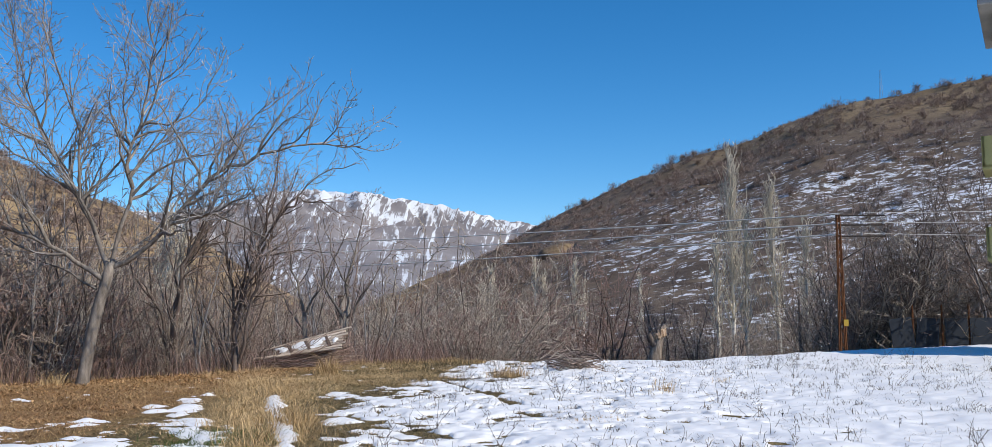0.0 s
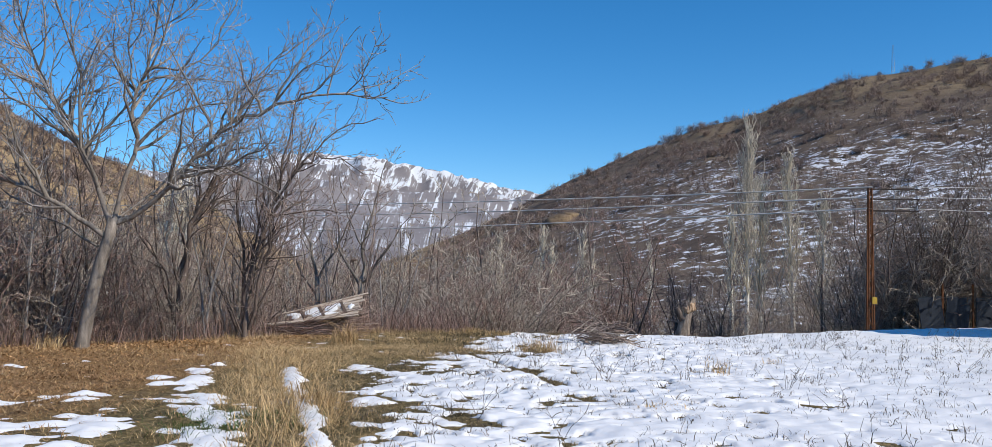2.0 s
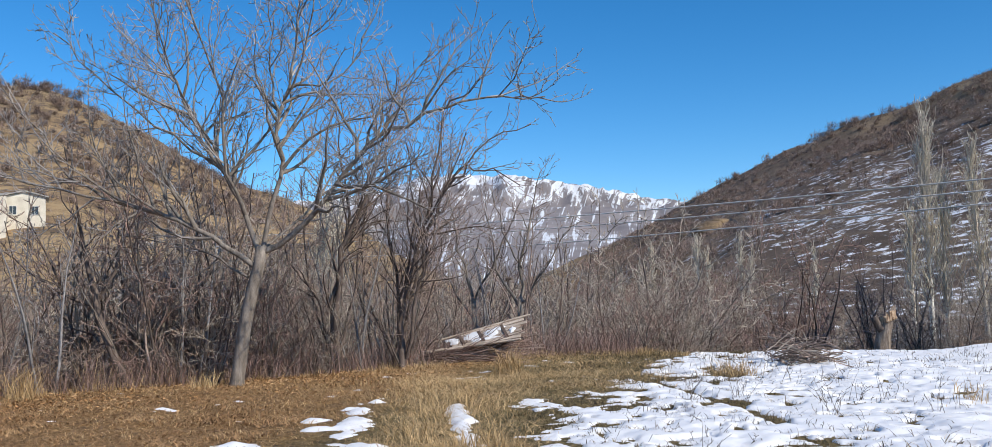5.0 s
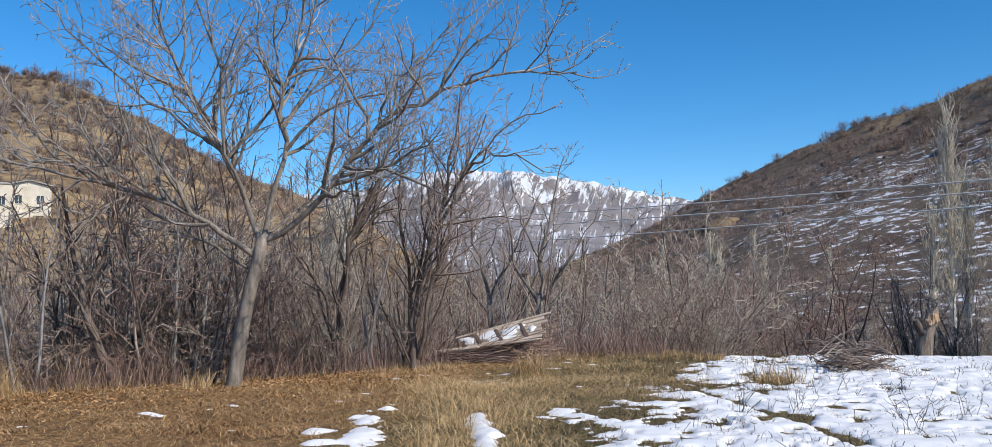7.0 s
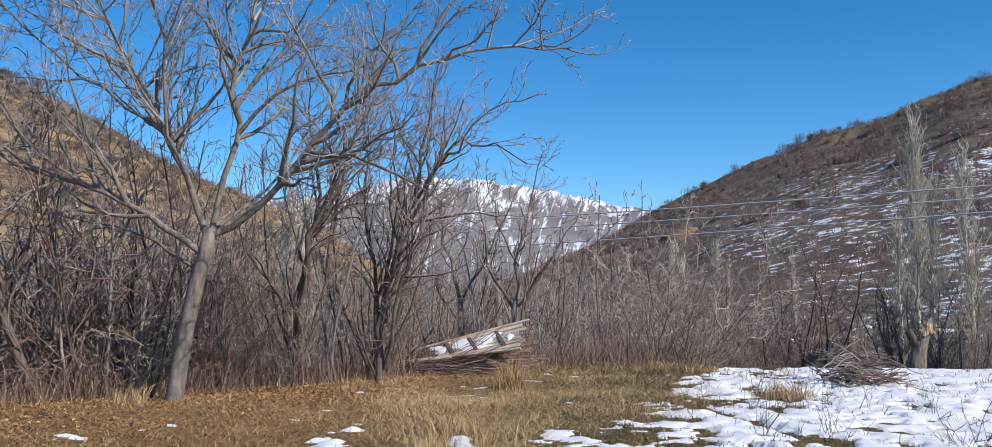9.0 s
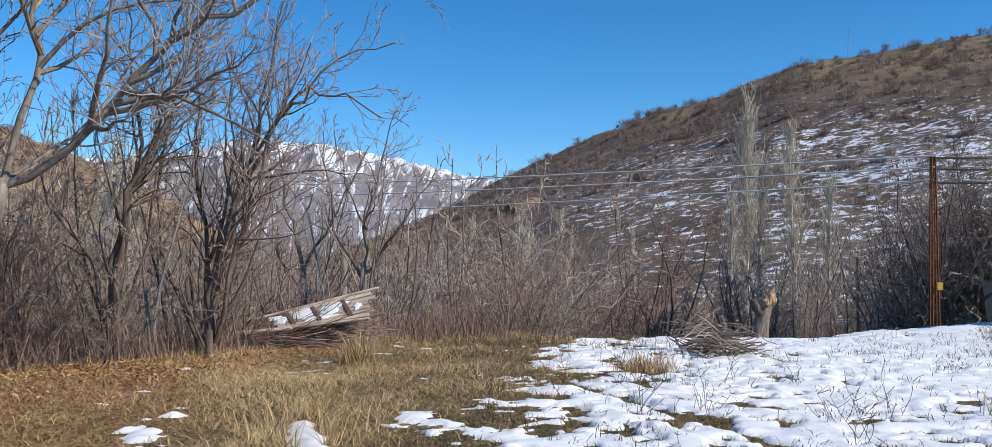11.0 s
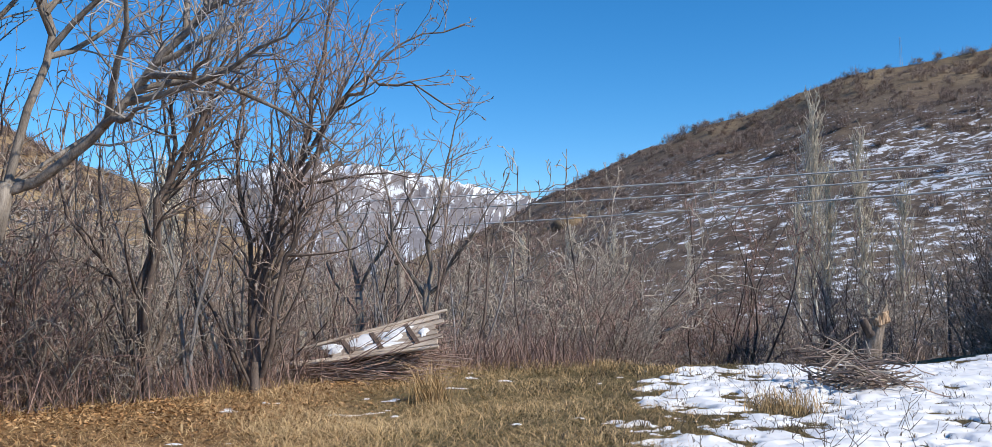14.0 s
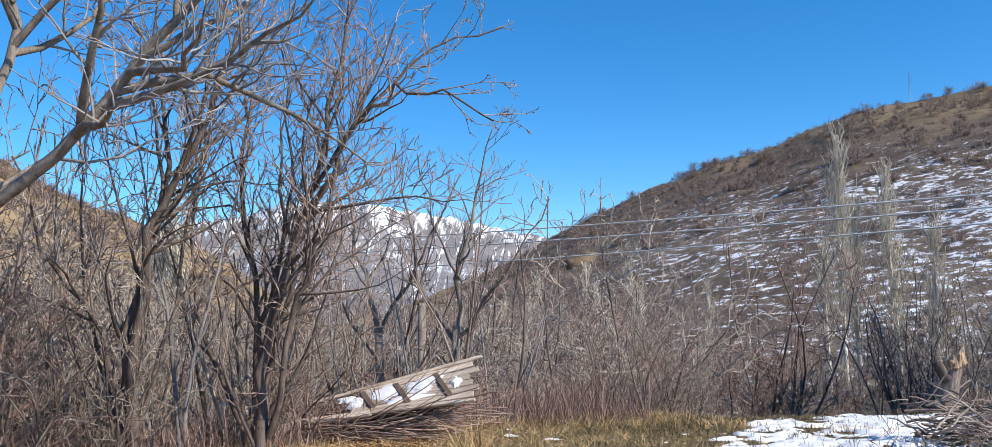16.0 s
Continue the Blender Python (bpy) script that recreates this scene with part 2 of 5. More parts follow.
def ground_material():
    """Soil, litter and short grass near by; brown scrub, rock and snow on the hills, by place, height and slope."""
    m = bpy.data.materials.new("ground")
    m.use_nodes = True
    nt = m.node_tree
    n, l = nt.nodes, nt.links
    b = n["Principled BSDF"]
    geo = n.new("ShaderNodeNewGeometry")

    def noise_at(scale, detail=6, rough=0.6, stretch=None, turn=0.0):
        t = n.new("ShaderNodeTexNoise")
        t.inputs["Scale"].default_value, t.inputs["Detail"].default_value, t.inputs["Roughness"].default_value = scale, detail, rough
        if stretch:
            mp = n.new("ShaderNodeMapping")
            mp.inputs["Scale"].default_value = stretch
            mp.inputs["Rotation"].default_value = (0, 0, radians(turn))
            l.new(geo.outputs["Position"], mp.inputs[0])
            l.new(mp.outputs[0], t.inputs[0])
        else:
            l.new(geo.outputs["Position"], t.inputs[0])
        return t.outputs[0]

    def ramp(v, *stops):
        r = n.new("ShaderNodeValToRGB")
        e = r.color_ramp.elements
        e[0].position, e[0].color = stops[0][0], (*stops[0][1], 1)
        e[1].position, e[1].color = stops[-1][0], (*stops[-1][1], 1)
        for p, c in stops[1:-1]:
            x = e.new(p)
            x.color = (*c, 1)
        l.new(v, r.inputs[0])
        return r.outputs[0]

    def math_of(op, a, b_):
        x = n.new("ShaderNodeMath")
        x.operation = op
        for s, v in zip(x.inputs, (a, b_)):
            if isinstance(v, (int, float)):
                s.default_value = v
            else:
                l.new(v, s)
        return x.outputs[0]

    def step(v, lo, hi, a=0.0, b_=1.0):
        x = n.new("ShaderNodeMapRange")
        x.interpolation_type = "SMOOTHSTEP"
        for s, val in zip(x.inputs[1:5], (lo, hi, a, b_)):
            s.default_value = val
        l.new(v, x.inputs[0])
        return x.outputs[0]

    def mix(f, a, b_):
        x = n.new("ShaderNodeMix")
        x.data_type = "RGBA"
        l.new(f, x.inputs[0])
        for s, v in zip(x.inputs[6:8], (a, b_)):
            if isinstance(v, tuple):
                s.default_value = (*v, 1)
            else:
                l.new(v, s)
        return x.outputs[2]

    sep = n.new("ShaderNodeSeparateXYZ")
    l.new(geo.outputs["Position"], sep.inputs[0])
    nrm = n.new("ShaderNodeSeparateXYZ")
    l.new(geo.outputs["Normal"], nrm.inputs[0])
    X, Y, Z = sep.outputs
    dist = n.new("ShaderNodeVectorMath")
    dist.operation = "LENGTH"
    l.new(geo.outputs["Position"], dist.inputs[0])
    D = dist.outputs["Value"]
    # the near field: dark soil, straw, moss
    near = ramp(noise_at(3.5, 8, 0.7), (0.3, (0.05, 0.042, 0.024)), (0.47, (0.12, 0.10, 0.045)), (0.6, (0.21, 0.165, 0.08)), (0.75, (0.13, 0.115, 0.05)))
    litter = ramp(noise_at(14, 6, 0.7), (0.3, (0.085, 0.046, 0.024)), (0.5, (0.25, 0.14, 0.062)), (0.7, (0.42, 0.265, 0.125)))
    near = mix(step(X, -6.0, -4.0, 0.9, 0.15), near, litter)
    floor = ramp(noise_at(0.5, 8, 0.7), (0.35, (0.10, 0.072, 0.052)), (0.65, (0.22, 0.165, 0.115)))
    floor = mix(step(noise_at(0.35, 5, 0.6), 0.64, 0.66), floor, (0.76, 0.78, 0.82))
    near = mix(step(Z, -1.4, -0.3), floor, near)
    # the hills: brown dry grass, earth and scrub
    brown = ramp(noise_at(0.055, 9, 0.72), (0.3, (0.07, 0.054, 0.044)), (0.48, (0.14, 0.104, 0.078)), (0.62, (0.21, 0.16, 0.115)), (0.75, (0.12, 0.094, 0.076)))
    tan = ramp(noise_at(0.07, 9, 0.72), (0.32, (0.10, 0.07, 0.048)), (0.43, (0.22, 0.15, 0.09)), (0.55, (0.42, 0.295, 0.155)), (0.62, (0.33, 0.24, 0.14)), (0.70, (0.14, 0.10, 0.07)))
    terrace = n.new("ShaderNodeCombineXYZ")
    for k, (axis, stretch) in enumerate(((X, 0.06), (Y, 0.06), (Z, 0.75))):
        l.new(math_of("MULTIPLY", axis, stretch), terrace.inputs[k])
    tn = n.new("ShaderNodeTexNoise")
    tn.inputs["Scale"].default_value, tn.inputs["Detail"].default_value, tn.inputs["Roughness"].default_value = 0.55, 6, 0.65
    l.new(terrace.outputs[0], tn.inputs[0])
    tan = mix(step(tn.outputs[0], 0.54, 0.62, 0.0, 0.65), tan, (0.125, 0.088, 0.06))
    brown = mix(step(tn.outputs[0], 0.55, 0.63, 0.0, 0.5), brown, (0.26, 0.19, 0.125))
    brown = mix(step(X, -60, 20), tan, brown)
    high = step(Z, 42, 74)
    brown = mix(high, brown, ramp(noise_at(0.06, 8, 0.7), (0.35, (0.15, 0.105, 0.062)), (0.65, (0.33, 0.245, 0.145))))
    # snow on the hills, in streaks along the slope and in hollows
    slant = n.new("ShaderNodeCombineXYZ")
    l.new(math_of("MULTIPLY", X, 0.5), slant.inputs[0])
    l.new(math_of("MULTIPLY", Y, 0.5), slant.inputs[1])
    l.new(math_of("MULTIPLY", math_of("SUBTRACT", Z, math_of("MULTIPLY", X, 0.22)), 1.05), slant.inputs[2])
    st = n.new("ShaderNodeTexNoise")
    st.inputs["Scale"].default_value, st.inputs["Detail"].default_value, st.inputs["Roughness"].default_value = 0.78, 9, 0.74
    l.new(slant.outputs[0], st.inputs[0])
    streak = st.outputs[0]
    patch = noise_at(0.016, 5, 0.6)
    amount = math_of("ADD", math_of("MULTIPLY", streak, 0.80), math_of("MULTIPLY", patch, 0.22))
    low = step(Z, 74, 14, -0.06, 0.08)
    amount = math_of("ADD", amount, low)
    amount = math_of("ADD", amount, step(X, -25, 40, -0.115, 0.0))
    bearing = math_of("ARCTAN2", X, Y)
    bare = math_of("MULTIPLY", step(bearing, 0.08, 0.20, -0.055, 0.0), step(Z, 22, 40))
    amount = math_of("ADD", amount, bare)
    amount = math_of("ADD", amount, step(X, 60, 190, 0.0, -0.012))
    amount = math_of("ADD", amount, math_of("MULTIPLY", step(X, -60, -25, 0.075, 0.0), step(Z, 22, 44)))
    hill_snow = step(amount, 0.605, 0.635)
    hills = mix(hill_snow, brown, (0.78, 0.80, 0.84))
    brush = math_of("ADD", math_of("MULTIPLY", noise_at(0.42, 7, 0.72), 0.75), math_of("MULTIPLY", noise_at(0.05, 3, 0.5), 0.25))
    hills = mix(step(brush, 0.53, 0.575, 0.0, 0.85), hills, (0.10, 0.075, 0.06))
    # the far mountain: grey brown below, snow above
    # aerial haze is put into the paler rock and duller snow colours
    rock = ramp(noise_at(0.006, 9, 0.7), (0.35, (0.19, 0.172, 0.175)), (0.65, (0.31, 0.28, 0.275)))
    chute = n.new("ShaderNodeCombineXYZ")
    l.new(math_of("ADD", math_of("MULTIPLY", math_of("DIVIDE", X, Y), 210.0), math_of("MULTIPLY", Z, -0.03)), chute.inputs[0])
    l.new(math_of("MULTIPLY", Z, 0.03), chute.inputs[1])
    cn = n.new("ShaderNodeTexNoise")
    cn.inputs["Scale"].default_value, cn.inputs["Detail"].default_value, cn.inputs["Roughness"].default_value = 0.62, 8, 0.68
    cn.inputs["Distortion"].default_value = 0.9
    l.new(chute.outputs[0], cn.inputs[0])
    ms = math_of("ADD", math_of("MULTIPLY", cn.outputs[0], 0.75), math_of("MULTIPLY", noise_at(0.012, 7, 0.7), 0.35))
    ms = math_of("ADD", ms, step(Z, 100, 320, -0.05, 0.06))
    ms = step(ms, 0.535, 0.585)
    mountain = mix(ms, rock, (0.70, 0.72, 0.75))
    pale = ramp(noise_at(0.03, 9, 0.7), (0.35, (0.26, 0.22, 0.19)), (0.65, (0.40, 0.35, 0.3)))
    stones = step(noise_at(0.11, 6, 0.7), 0.60, 0.66, 0.0, 0.75)
    pale = mix(stones, pale, (0.13, 0.10, 0.075))
    mountain = mix(math_of("MULTIPLY", step(X, -420, -330, 1.0, 0.0), step(D, 1300, 1700, 1.0, 0.0)), mountain, pale)
    c = mix(step(D, 70, 95), near, hills)
    c = mix(step(D, 560, 640), c, mountain)
    l.new(c, b.inputs["Base Color"])
    b.inputs["Roughness"].default_value = 0.92
    b.inputs["Specular IOR Level"].default_value = 0.15
    bp, bp2 = n.new("ShaderNodeBump"), n.new("ShaderNodeBump")
    bp.inputs["Strength"].default_value, bp.inputs["Distance"].default_value = 0.6, 0.05
    l.new(noise_at(18, 6, 0.7), bp.inputs["Height"])
    bp2.inputs["Strength"].default_value, bp2.inputs["Distance"].default_value = 0.5, 3.0
    l.new(noise_at(0.12, 8, 0.7), bp2.inputs["Height"])
    l.new(bp.outputs[0], bp2.inputs["Normal"])
    l.new(bp2.outputs[0], b.inputs["Normal"])
    return m


GROUND = ground_material()


# ---- builders ----
def mesh_of(name, verts, faces, mat, smooth_faces=False):
    me = bpy.data.meshes.new(name)
    me.from_pydata(verts, [], faces)
    me.materials.append(mat)
    if smooth_faces:
        me.polygons.foreach_set("use_smooth", [True] * len(me.polygons))
    me.update()
    return me


def grid_mesh(name, X, Y, Z, mat, keep=None):
    """A smooth sheet over rows and columns of points."""
    r, c = X.shape
    co = np.stack([X, Y, Z], -1).reshape(-1, 3)
    idx = np.arange(r * c).reshape(r, c)
    q = np.stack([idx[:-1, :-1], idx[:-1, 1:], idx[1:, 1:], idx[1:, :-1]], -1).reshape(-1, 4)
    if keep is not None:
        q = q[keep.reshape(-1)]
        used, inv = np.unique(q, return_inverse=True)
        co, q = co[used], inv.reshape(-1, 4)
    me = bpy.data.meshes.new(name)
    me.vertices.add(len(co))
    me.vertices.foreach_set("co", co.reshape(-1).astype(np.float32))
    me.loops.add(len(q) * 4)
    me.loops.foreach_set("vertex_index", q.reshape(-1).astype(np.int32))
    me.polygons.add(len(q))
    me.polygons.foreach_set("loop_start", np.arange(0, 4 * len(q), 4, dtype=np.int32))
    me.polygons.foreach_set("use_smooth", np.ones(len(q), dtype=bool))
    me.materials.append(mat)
    me.update(calc_edges=True)
    me.validate()
    return me


def tri_mesh(name, co, tris, mat):
    me = bpy.data.meshes.new(name)
    me.vertices.add(len(co))
    me.vertices.foreach_set("co", np.asarray(co, np.float32).reshape(-1))
    me.loops.add(len(tris) * 3)
    me.loops.foreach_set("vertex_index", np.asarray(tris, np.int32).reshape(-1))
    me.polygons.add(len(tris))
    me.polygons.foreach_set("loop_start", np.arange(0, 3 * len(tris), 3, dtype=np.int32))
    me.materials.append(mat)
    me.update(calc_edges=True)
    return me


def part(name, bm, mat, parent=None, label=""):
    me = bpy.data.meshes.new(name)
    bm.to_mesh(me)
    bm.free()
    me.materials.append(mat)
    ob = new(name, me)
    ob.parent = parent
    return tagged(ob, label)


def part_me(name, me, parent, label=""):
    ob = new(name, me)
    ob.parent = parent
    return tagged(ob, label)


def empty(name, m, label, category, group="", kind=""):
    ob = new(name)
    ob.empty_display_size = 0.2
    ob.matrix_world = m
    return tagged(ob, label, category, group, kind)


def add_box(bm, m, size, bevel=0.0):
    r = bmesh.ops.create_cube(bm, size=1.0, matrix=m @ Matrix.Diagonal((*size, 1)))
    if bevel:
        es = list({e for v in r["verts"] for e in v.link_edges})
        bmesh.ops.bevel(bm, geom=es, offset=bevel, segments=1, affect="EDGES")
    return r["verts"]


def box_part(name, c, size, mat, parent, label="", turn=(0, 0, 0), bevel=0.006):
    bm = bmesh.new()
    add_box(bm, Matrix.Identity(4), size, bevel)
    ob = part(name, bm, mat, parent, label)
    ob.matrix_local = pose(*c, *turn)
    return ob


class Tubes:
    """Gathers tapered, bent tubes into one mesh."""

    def __init__(self):
        self.v, self.f = [], []

    def add(self, pts, radii, sides=5, cap=True):
        base, n = len(self.v), len(pts)
        ref = Vector((0.31, 0.77, 0.55))
        for i, (p, r) in enumerate(zip(pts, radii)):
            d = (pts[min(i + 1, n - 1)] - pts[max(i - 1, 0)])
            d = d.normalized() if d.length > 1e-6 else Vector((0, 0, 1))
            a = d.cross(ref)
            a = a.normalized() if a.length > 1e-3 else Vector((1, 0, 0))
            b = d.cross(a)
            for k in range(sides):
                t = 2 * math.pi * k / sides
                self.v.append(p + (a * math.cos(t) + b * math.sin(t)) * r)
        for i in range(n - 1):
            for k in range(sides):
                k2 = (k + 1) % sides
                q = base + i * sides
                self.f.append((q + k, q + k2, q + sides + k2, q + sides + k))
        if cap and sides > 3:
            self.f.append(tuple(base + (n - 1) * sides + k for k in range(sides)))

    def mesh(self, name, mat, smooth_faces=True):
        return mesh_of(name, [tuple(v) for v in self.v], self.f, mat, smooth_faces)


def bent(rng, start, way, length, steps, wobble, lift):
    """Points of a branch that wanders and turns up (or down) as it grows."""
    pts, d = [Vector(start)], Vector(way).normalized()
    for _ in range(steps):
        d = (d + Vector((rng.gauss(0, wobble), rng.gauss(0, wobble), rng.gauss(0, wobble) + lift))).normalized()
        pts.append(pts[-1] + d * (length / steps))
    return pts


def side_way(rng, d, spread):
    """A direction that leaves d by about spread degrees."""
    a = d.cross(Vector((rng.gauss(0, 1), rng.gauss(0, 1), rng.gauss(0, 1))))
    a = a.normalized() if a.length > 1e-4 else Vector((1, 0, 0))
    return (Matrix.Rotation(radians(spread), 3, a) @ d).normalized()


def sprout(rng, out, pts, r0, level, p):
    """Side branches along a limb, and theirs in turn; out holds a Tubes for limbs and one for twigs."""
    if level > p["depth"]:
        return
    n = len(pts) - 1
    whole = sum((pts[i + 1] - pts[i]).length for i in range(n))
    count = max(2, int(whole * p["dense"][level] + rng.random()))
    for k in range(count):
        f = p.get("bare", 0.15) + (1 - p.get("bare", 0.15)) * (k + rng.random()) / count
        f = min(f, 0.999) * n
        i = int(f)
        at = pts[i].lerp(pts[i + 1], f - i)
        d = (pts[i + 1] - pts[i]).normalized()
        way = side_way(rng, d, rng.uniform(*p["spread"]))
        way = (way + Vector((0, 0, p["up"])) + Vector(p.get("lean", (0, 0, 0)))).normalized()
        length = whole * p["short"][level] * (1.15 - 0.6 * f / n) * rng.uniform(0.6, 1.25)
        r = max(p["thin"], r0 * (1 - 0.75 * f / n) * p["taper"])
        steps = max(3, min(6, int(length / p["seg"]) + 2))
        bp = bent(rng, at, way, length, steps, p["wobble"], p["lift"])
        radii = [max(p["thin"] * 0.6, r * (1 - 0.85 * j / steps)) for j in range(steps + 1)]
        out[0 if r > p["limb"] else 1].add(bp, radii, 5 if r > p["limb"] else 3, False)
        sprout(rng, out, bp, r, level + 1, p)

# ---- ground sheet ----
az_list = np.radians(np.concatenate([np.arange(-180, -66, 3.0), np.arange(-66, 46, 0.2), np.arange(46, 180.1, 3.0)]))
r_list = np.concatenate([[0.0], np.geomspace(0.6, 4600, 420)])
AZ, RR = np.meshgrid(az_list, r_list, indexing="ij")
gx, gy = CX + RR * np.sin(AZ), CY + RR * np.cos(AZ)
ground = tagged(new("ground", grid_mesh("ground", gx, gy, land(gx, gy), GROUND)), "brown earth field, valley floor and scrubby snow-streaked hills", "ground", kind="structure")


# ---- snow on the field ----
sx = np.concatenate([np.arange(-26, -8, 0.25), np.arange(-8, 6, 0.05), np.arange(6, 16, 0.1), np.arange(16, 40, 0.25)])
sy = np.concatenate([np.arange(-10, 6, 0.25), np.arange(6, 24, 0.055), np.arange(24, 28, 0.09), np.arange(28, 41, 0.2)])
SX, SY = np.meshgrid(sx, sy, indexing="ij")
cover = snow_cover(SX, SY)
keep = np.maximum(np.maximum(cover[:-1, :-1], cover[1:, :-1]), np.maximum(cover[:-1, 1:], cover[1:, 1:])) > -0.012
rim = (along(EDGE, SX) - SY)[:-1, :-1]
keep &= rim > -2.2
snow = tagged(new("snow", grid_mesh("snow", SX, SY, land(SX, SY) + cover, SNOW, keep)), "old thawing snow with bare patches on the field", "snow", kind="structure")


# ---- grass, leaves and weeds ----
def blades(name, xy, height, width, lean, mat, seed, bend=0.5):
    """Bent blades, each three triangles, rooted in the ground."""
    g = np.random.default_rng(seed)
    n = len(xy)
    x, y = xy[:, 0], xy[:, 1]
    z = land(x, y) - 0.01
    h = height * g.uniform(0.35, 1.25, n) * (0.45 + 1.1 * value_noise(x * 1.6, y * 1.6, 17))
    w = width * g.uniform(0.6, 1.3, n)
    a, t = g.uniform(0, 2 * np.pi, n), g.uniform(0, 2 * np.pi, n)
    l1 = lean * g.uniform(0.1, 1.0, n) * h
    dx, dy = np.cos(a), np.sin(a)
    ex, ey = np.cos(t) * w / 2, np.sin(t) * w / 2
    mx, my, mz = x + dx * l1 * (1 - bend), y + dy * l1 * (1 - bend), z + h * 0.62
    tx, ty, tz = x + dx * l1 * 1.7, y + dy * l1 * 1.7, z + h * g.uniform(0.7, 1.0, n)
    co = np.stack([np.stack([x - ex, y - ey, z], -1), np.stack([x + ex, y + ey, z], -1), np.stack([mx - ex * .8, my - ey * .8, mz], -1), np.stack([mx + ex * .8, my + ey * .8, mz], -1), np.stack([tx, ty, tz], -1)], 1)
    i = np.arange(n)[:, None] * 5
    tris = np.concatenate([i + [[0, 1, 3]], i + [[0, 3, 2]], i + [[2, 3, 4]]], 1)
    return tri_mesh(name, co.reshape(-1, 3), tris.reshape(-1, 3), mat)


def sow(n, box, seed, weight):
    """Bare places in a rectangle of the plan, thinned by a weight from 0 to 1."""
    g = np.random.default_rng(seed)
    x, y = g.uniform(box[0], box[2], n), g.uniform(box[1], box[3], n)
    ok = (snow_cover(x, y) < 0.004) & (g.uniform(0, 1, n) < weight(x, y)) & (along(EDGE, x) - y > -1.5)
    return np.stack([x[ok], y[ok]], -1)


def strip_weight(x, y):
    return np.exp(-(near_line(x, y, STRIP) / 0.42) ** 2) * (1 - smooth(15.0, 18.5, y)) * (0.3 + 0.7 * smooth(-0.3, 0.3, fbm(x * 1.6, y * 1.6, 2, 73)))


STRIP = ((-4.6, 19.0), (-3.9, 16.6), (-3.45, 14.5), (-2.75, 11.6), (-1.6, 7.5), (-0.4, 2))


def straw_weight(x, y):
    d = near_line(x, y, STRIP)
    clump = 0.35 + 0.65 * smooth(-0.3, 0.5, fbm(x * 0.9, y * 0.9, 3, 71))
    return np.clip(np.exp(-(d / 0.75) ** 2) + 0.55 * np.exp(-((x + 3.6) / 2.4) ** 2) * smooth(14.5, 17.5, y), 0, 1) * clump


def litter_weight(x, y):
    return smooth(-3.6, -5.6, x) * (0.35 + 0.65 * smooth(-0.2, 0.4, fbm(x * 0.7, y * 0.7, 3, 81)))


tagged(new("tall_dry_grass", blades("tall_dry_grass", sow(230000, (-9, 3, -0.5, 26), 1, straw_weight), 0.12, 0.006, 2.3, STRAW, 2)), "tall straw-coloured dry grass between the wheel tracks", "grass", kind="stuff")
tagged(new("brown_dead_grass", blades("brown_dead_grass", sow(260000, (-22, 4, -3.2, 23), 3, litter_weight), 0.05, 0.012, 2.2, LEAF_LITTER, 4)), "flattened brown dead grass and leaves along the bank", "grass", kind="stuff")
tagged(new("thin_straw", blades("thin_straw", sow(120000, (-24, 6, 3, 26), 5, lambda x, y: 0.55 * (1 - 0.5 * smooth(-3.4, -2.2, x))), 0.07, 0.006, 2.4, STRAW, 6)), "thin scattered straw stalks over the meadow", "grass", kind="stuff")
tagged(new("short_green_grass", blades("short_green_grass", sow(150000, (-4.6, 8, 3, 26), 7, lambda x, y: smooth(-4.2, -2.6, x) * 0.9), 0.045, 0.009, 1.6, MOSS_GRASS, 8)), "short mossy green grass in the thawed patches", "grass", kind="stuff")


tagged(new("long_straw", blades("long_straw", sow(45000, (-5.5, 2, 0.2, 19), 9, strip_weight), 0.25, 0.008, 1.1, STRAW, 10)), "long yellow straw standing on the ridge between the ruts", "grass", kind="stuff")


def fallen_leaves(name, xy, size, mat, seed):
    """Curled leaves lying at all angles, each two triangles folded along the midrib."""
    g = np.random.default_rng(seed)
    n = len(xy)
    c = np.stack([xy[:, 0], xy[:, 1], land(xy[:, 0], xy[:, 1]) + g.uniform(0.012, 0.05, n)], -1)
    a, s_ = g.uniform(0, 2 * np.pi, n), size * g.uniform(0.5, 1.3, n)
    u = np.stack([np.cos(a), np.sin(a), g.normal(0, 0.35, n)], -1) * s_[:, None]
    v = np.stack([-np.sin(a), np.cos(a), g.normal(0, 0.4, n)], -1) * (0.42 * s_)[:, None]
    lift = np.zeros((n, 3))
    lift[:, 2] = 0.3 * s_
    co = np.stack([c - u, c + u, c + v + lift, c - v + lift * g.uniform(-0.2, 1, n)[:, None]], 1)
    i = np.arange(n)[:, None] * 4
    return tri_mesh(name, co.reshape(-1, 3), np.concatenate([i + [[0, 1, 2]], i + [[1, 0, 3]]], 1).reshape(-1, 3), mat)


def bank_leaves(x, y):
    rim_ = along(EDGE, x) - y
    return smooth(-3.4, -5.4, x) * np.exp(-(np.maximum(rim_ - 0.4, 0) / 2.6) ** 2) * (0.25 + 0.75 * smooth(-0.35, 0.3, fbm(x * 0.8, y * 0.8, 3, 83)))


tagged(new("fallen_leaves", fallen_leaves("fallen_leaves", sow(150000, (-22, 7, -3.2, 24), 11, bank_leaves), 0.028, FALLEN_LEAF, 12)), "drift of orange-brown fallen leaves along the bank", "leaves", kind="stuff")
GREEN = material("fresh_green_grass", ((0.035, 0.07, 0.015), (0.09, 0.14, 0.035)), 1.0, 0.7, 0, 9, vary=0.3)


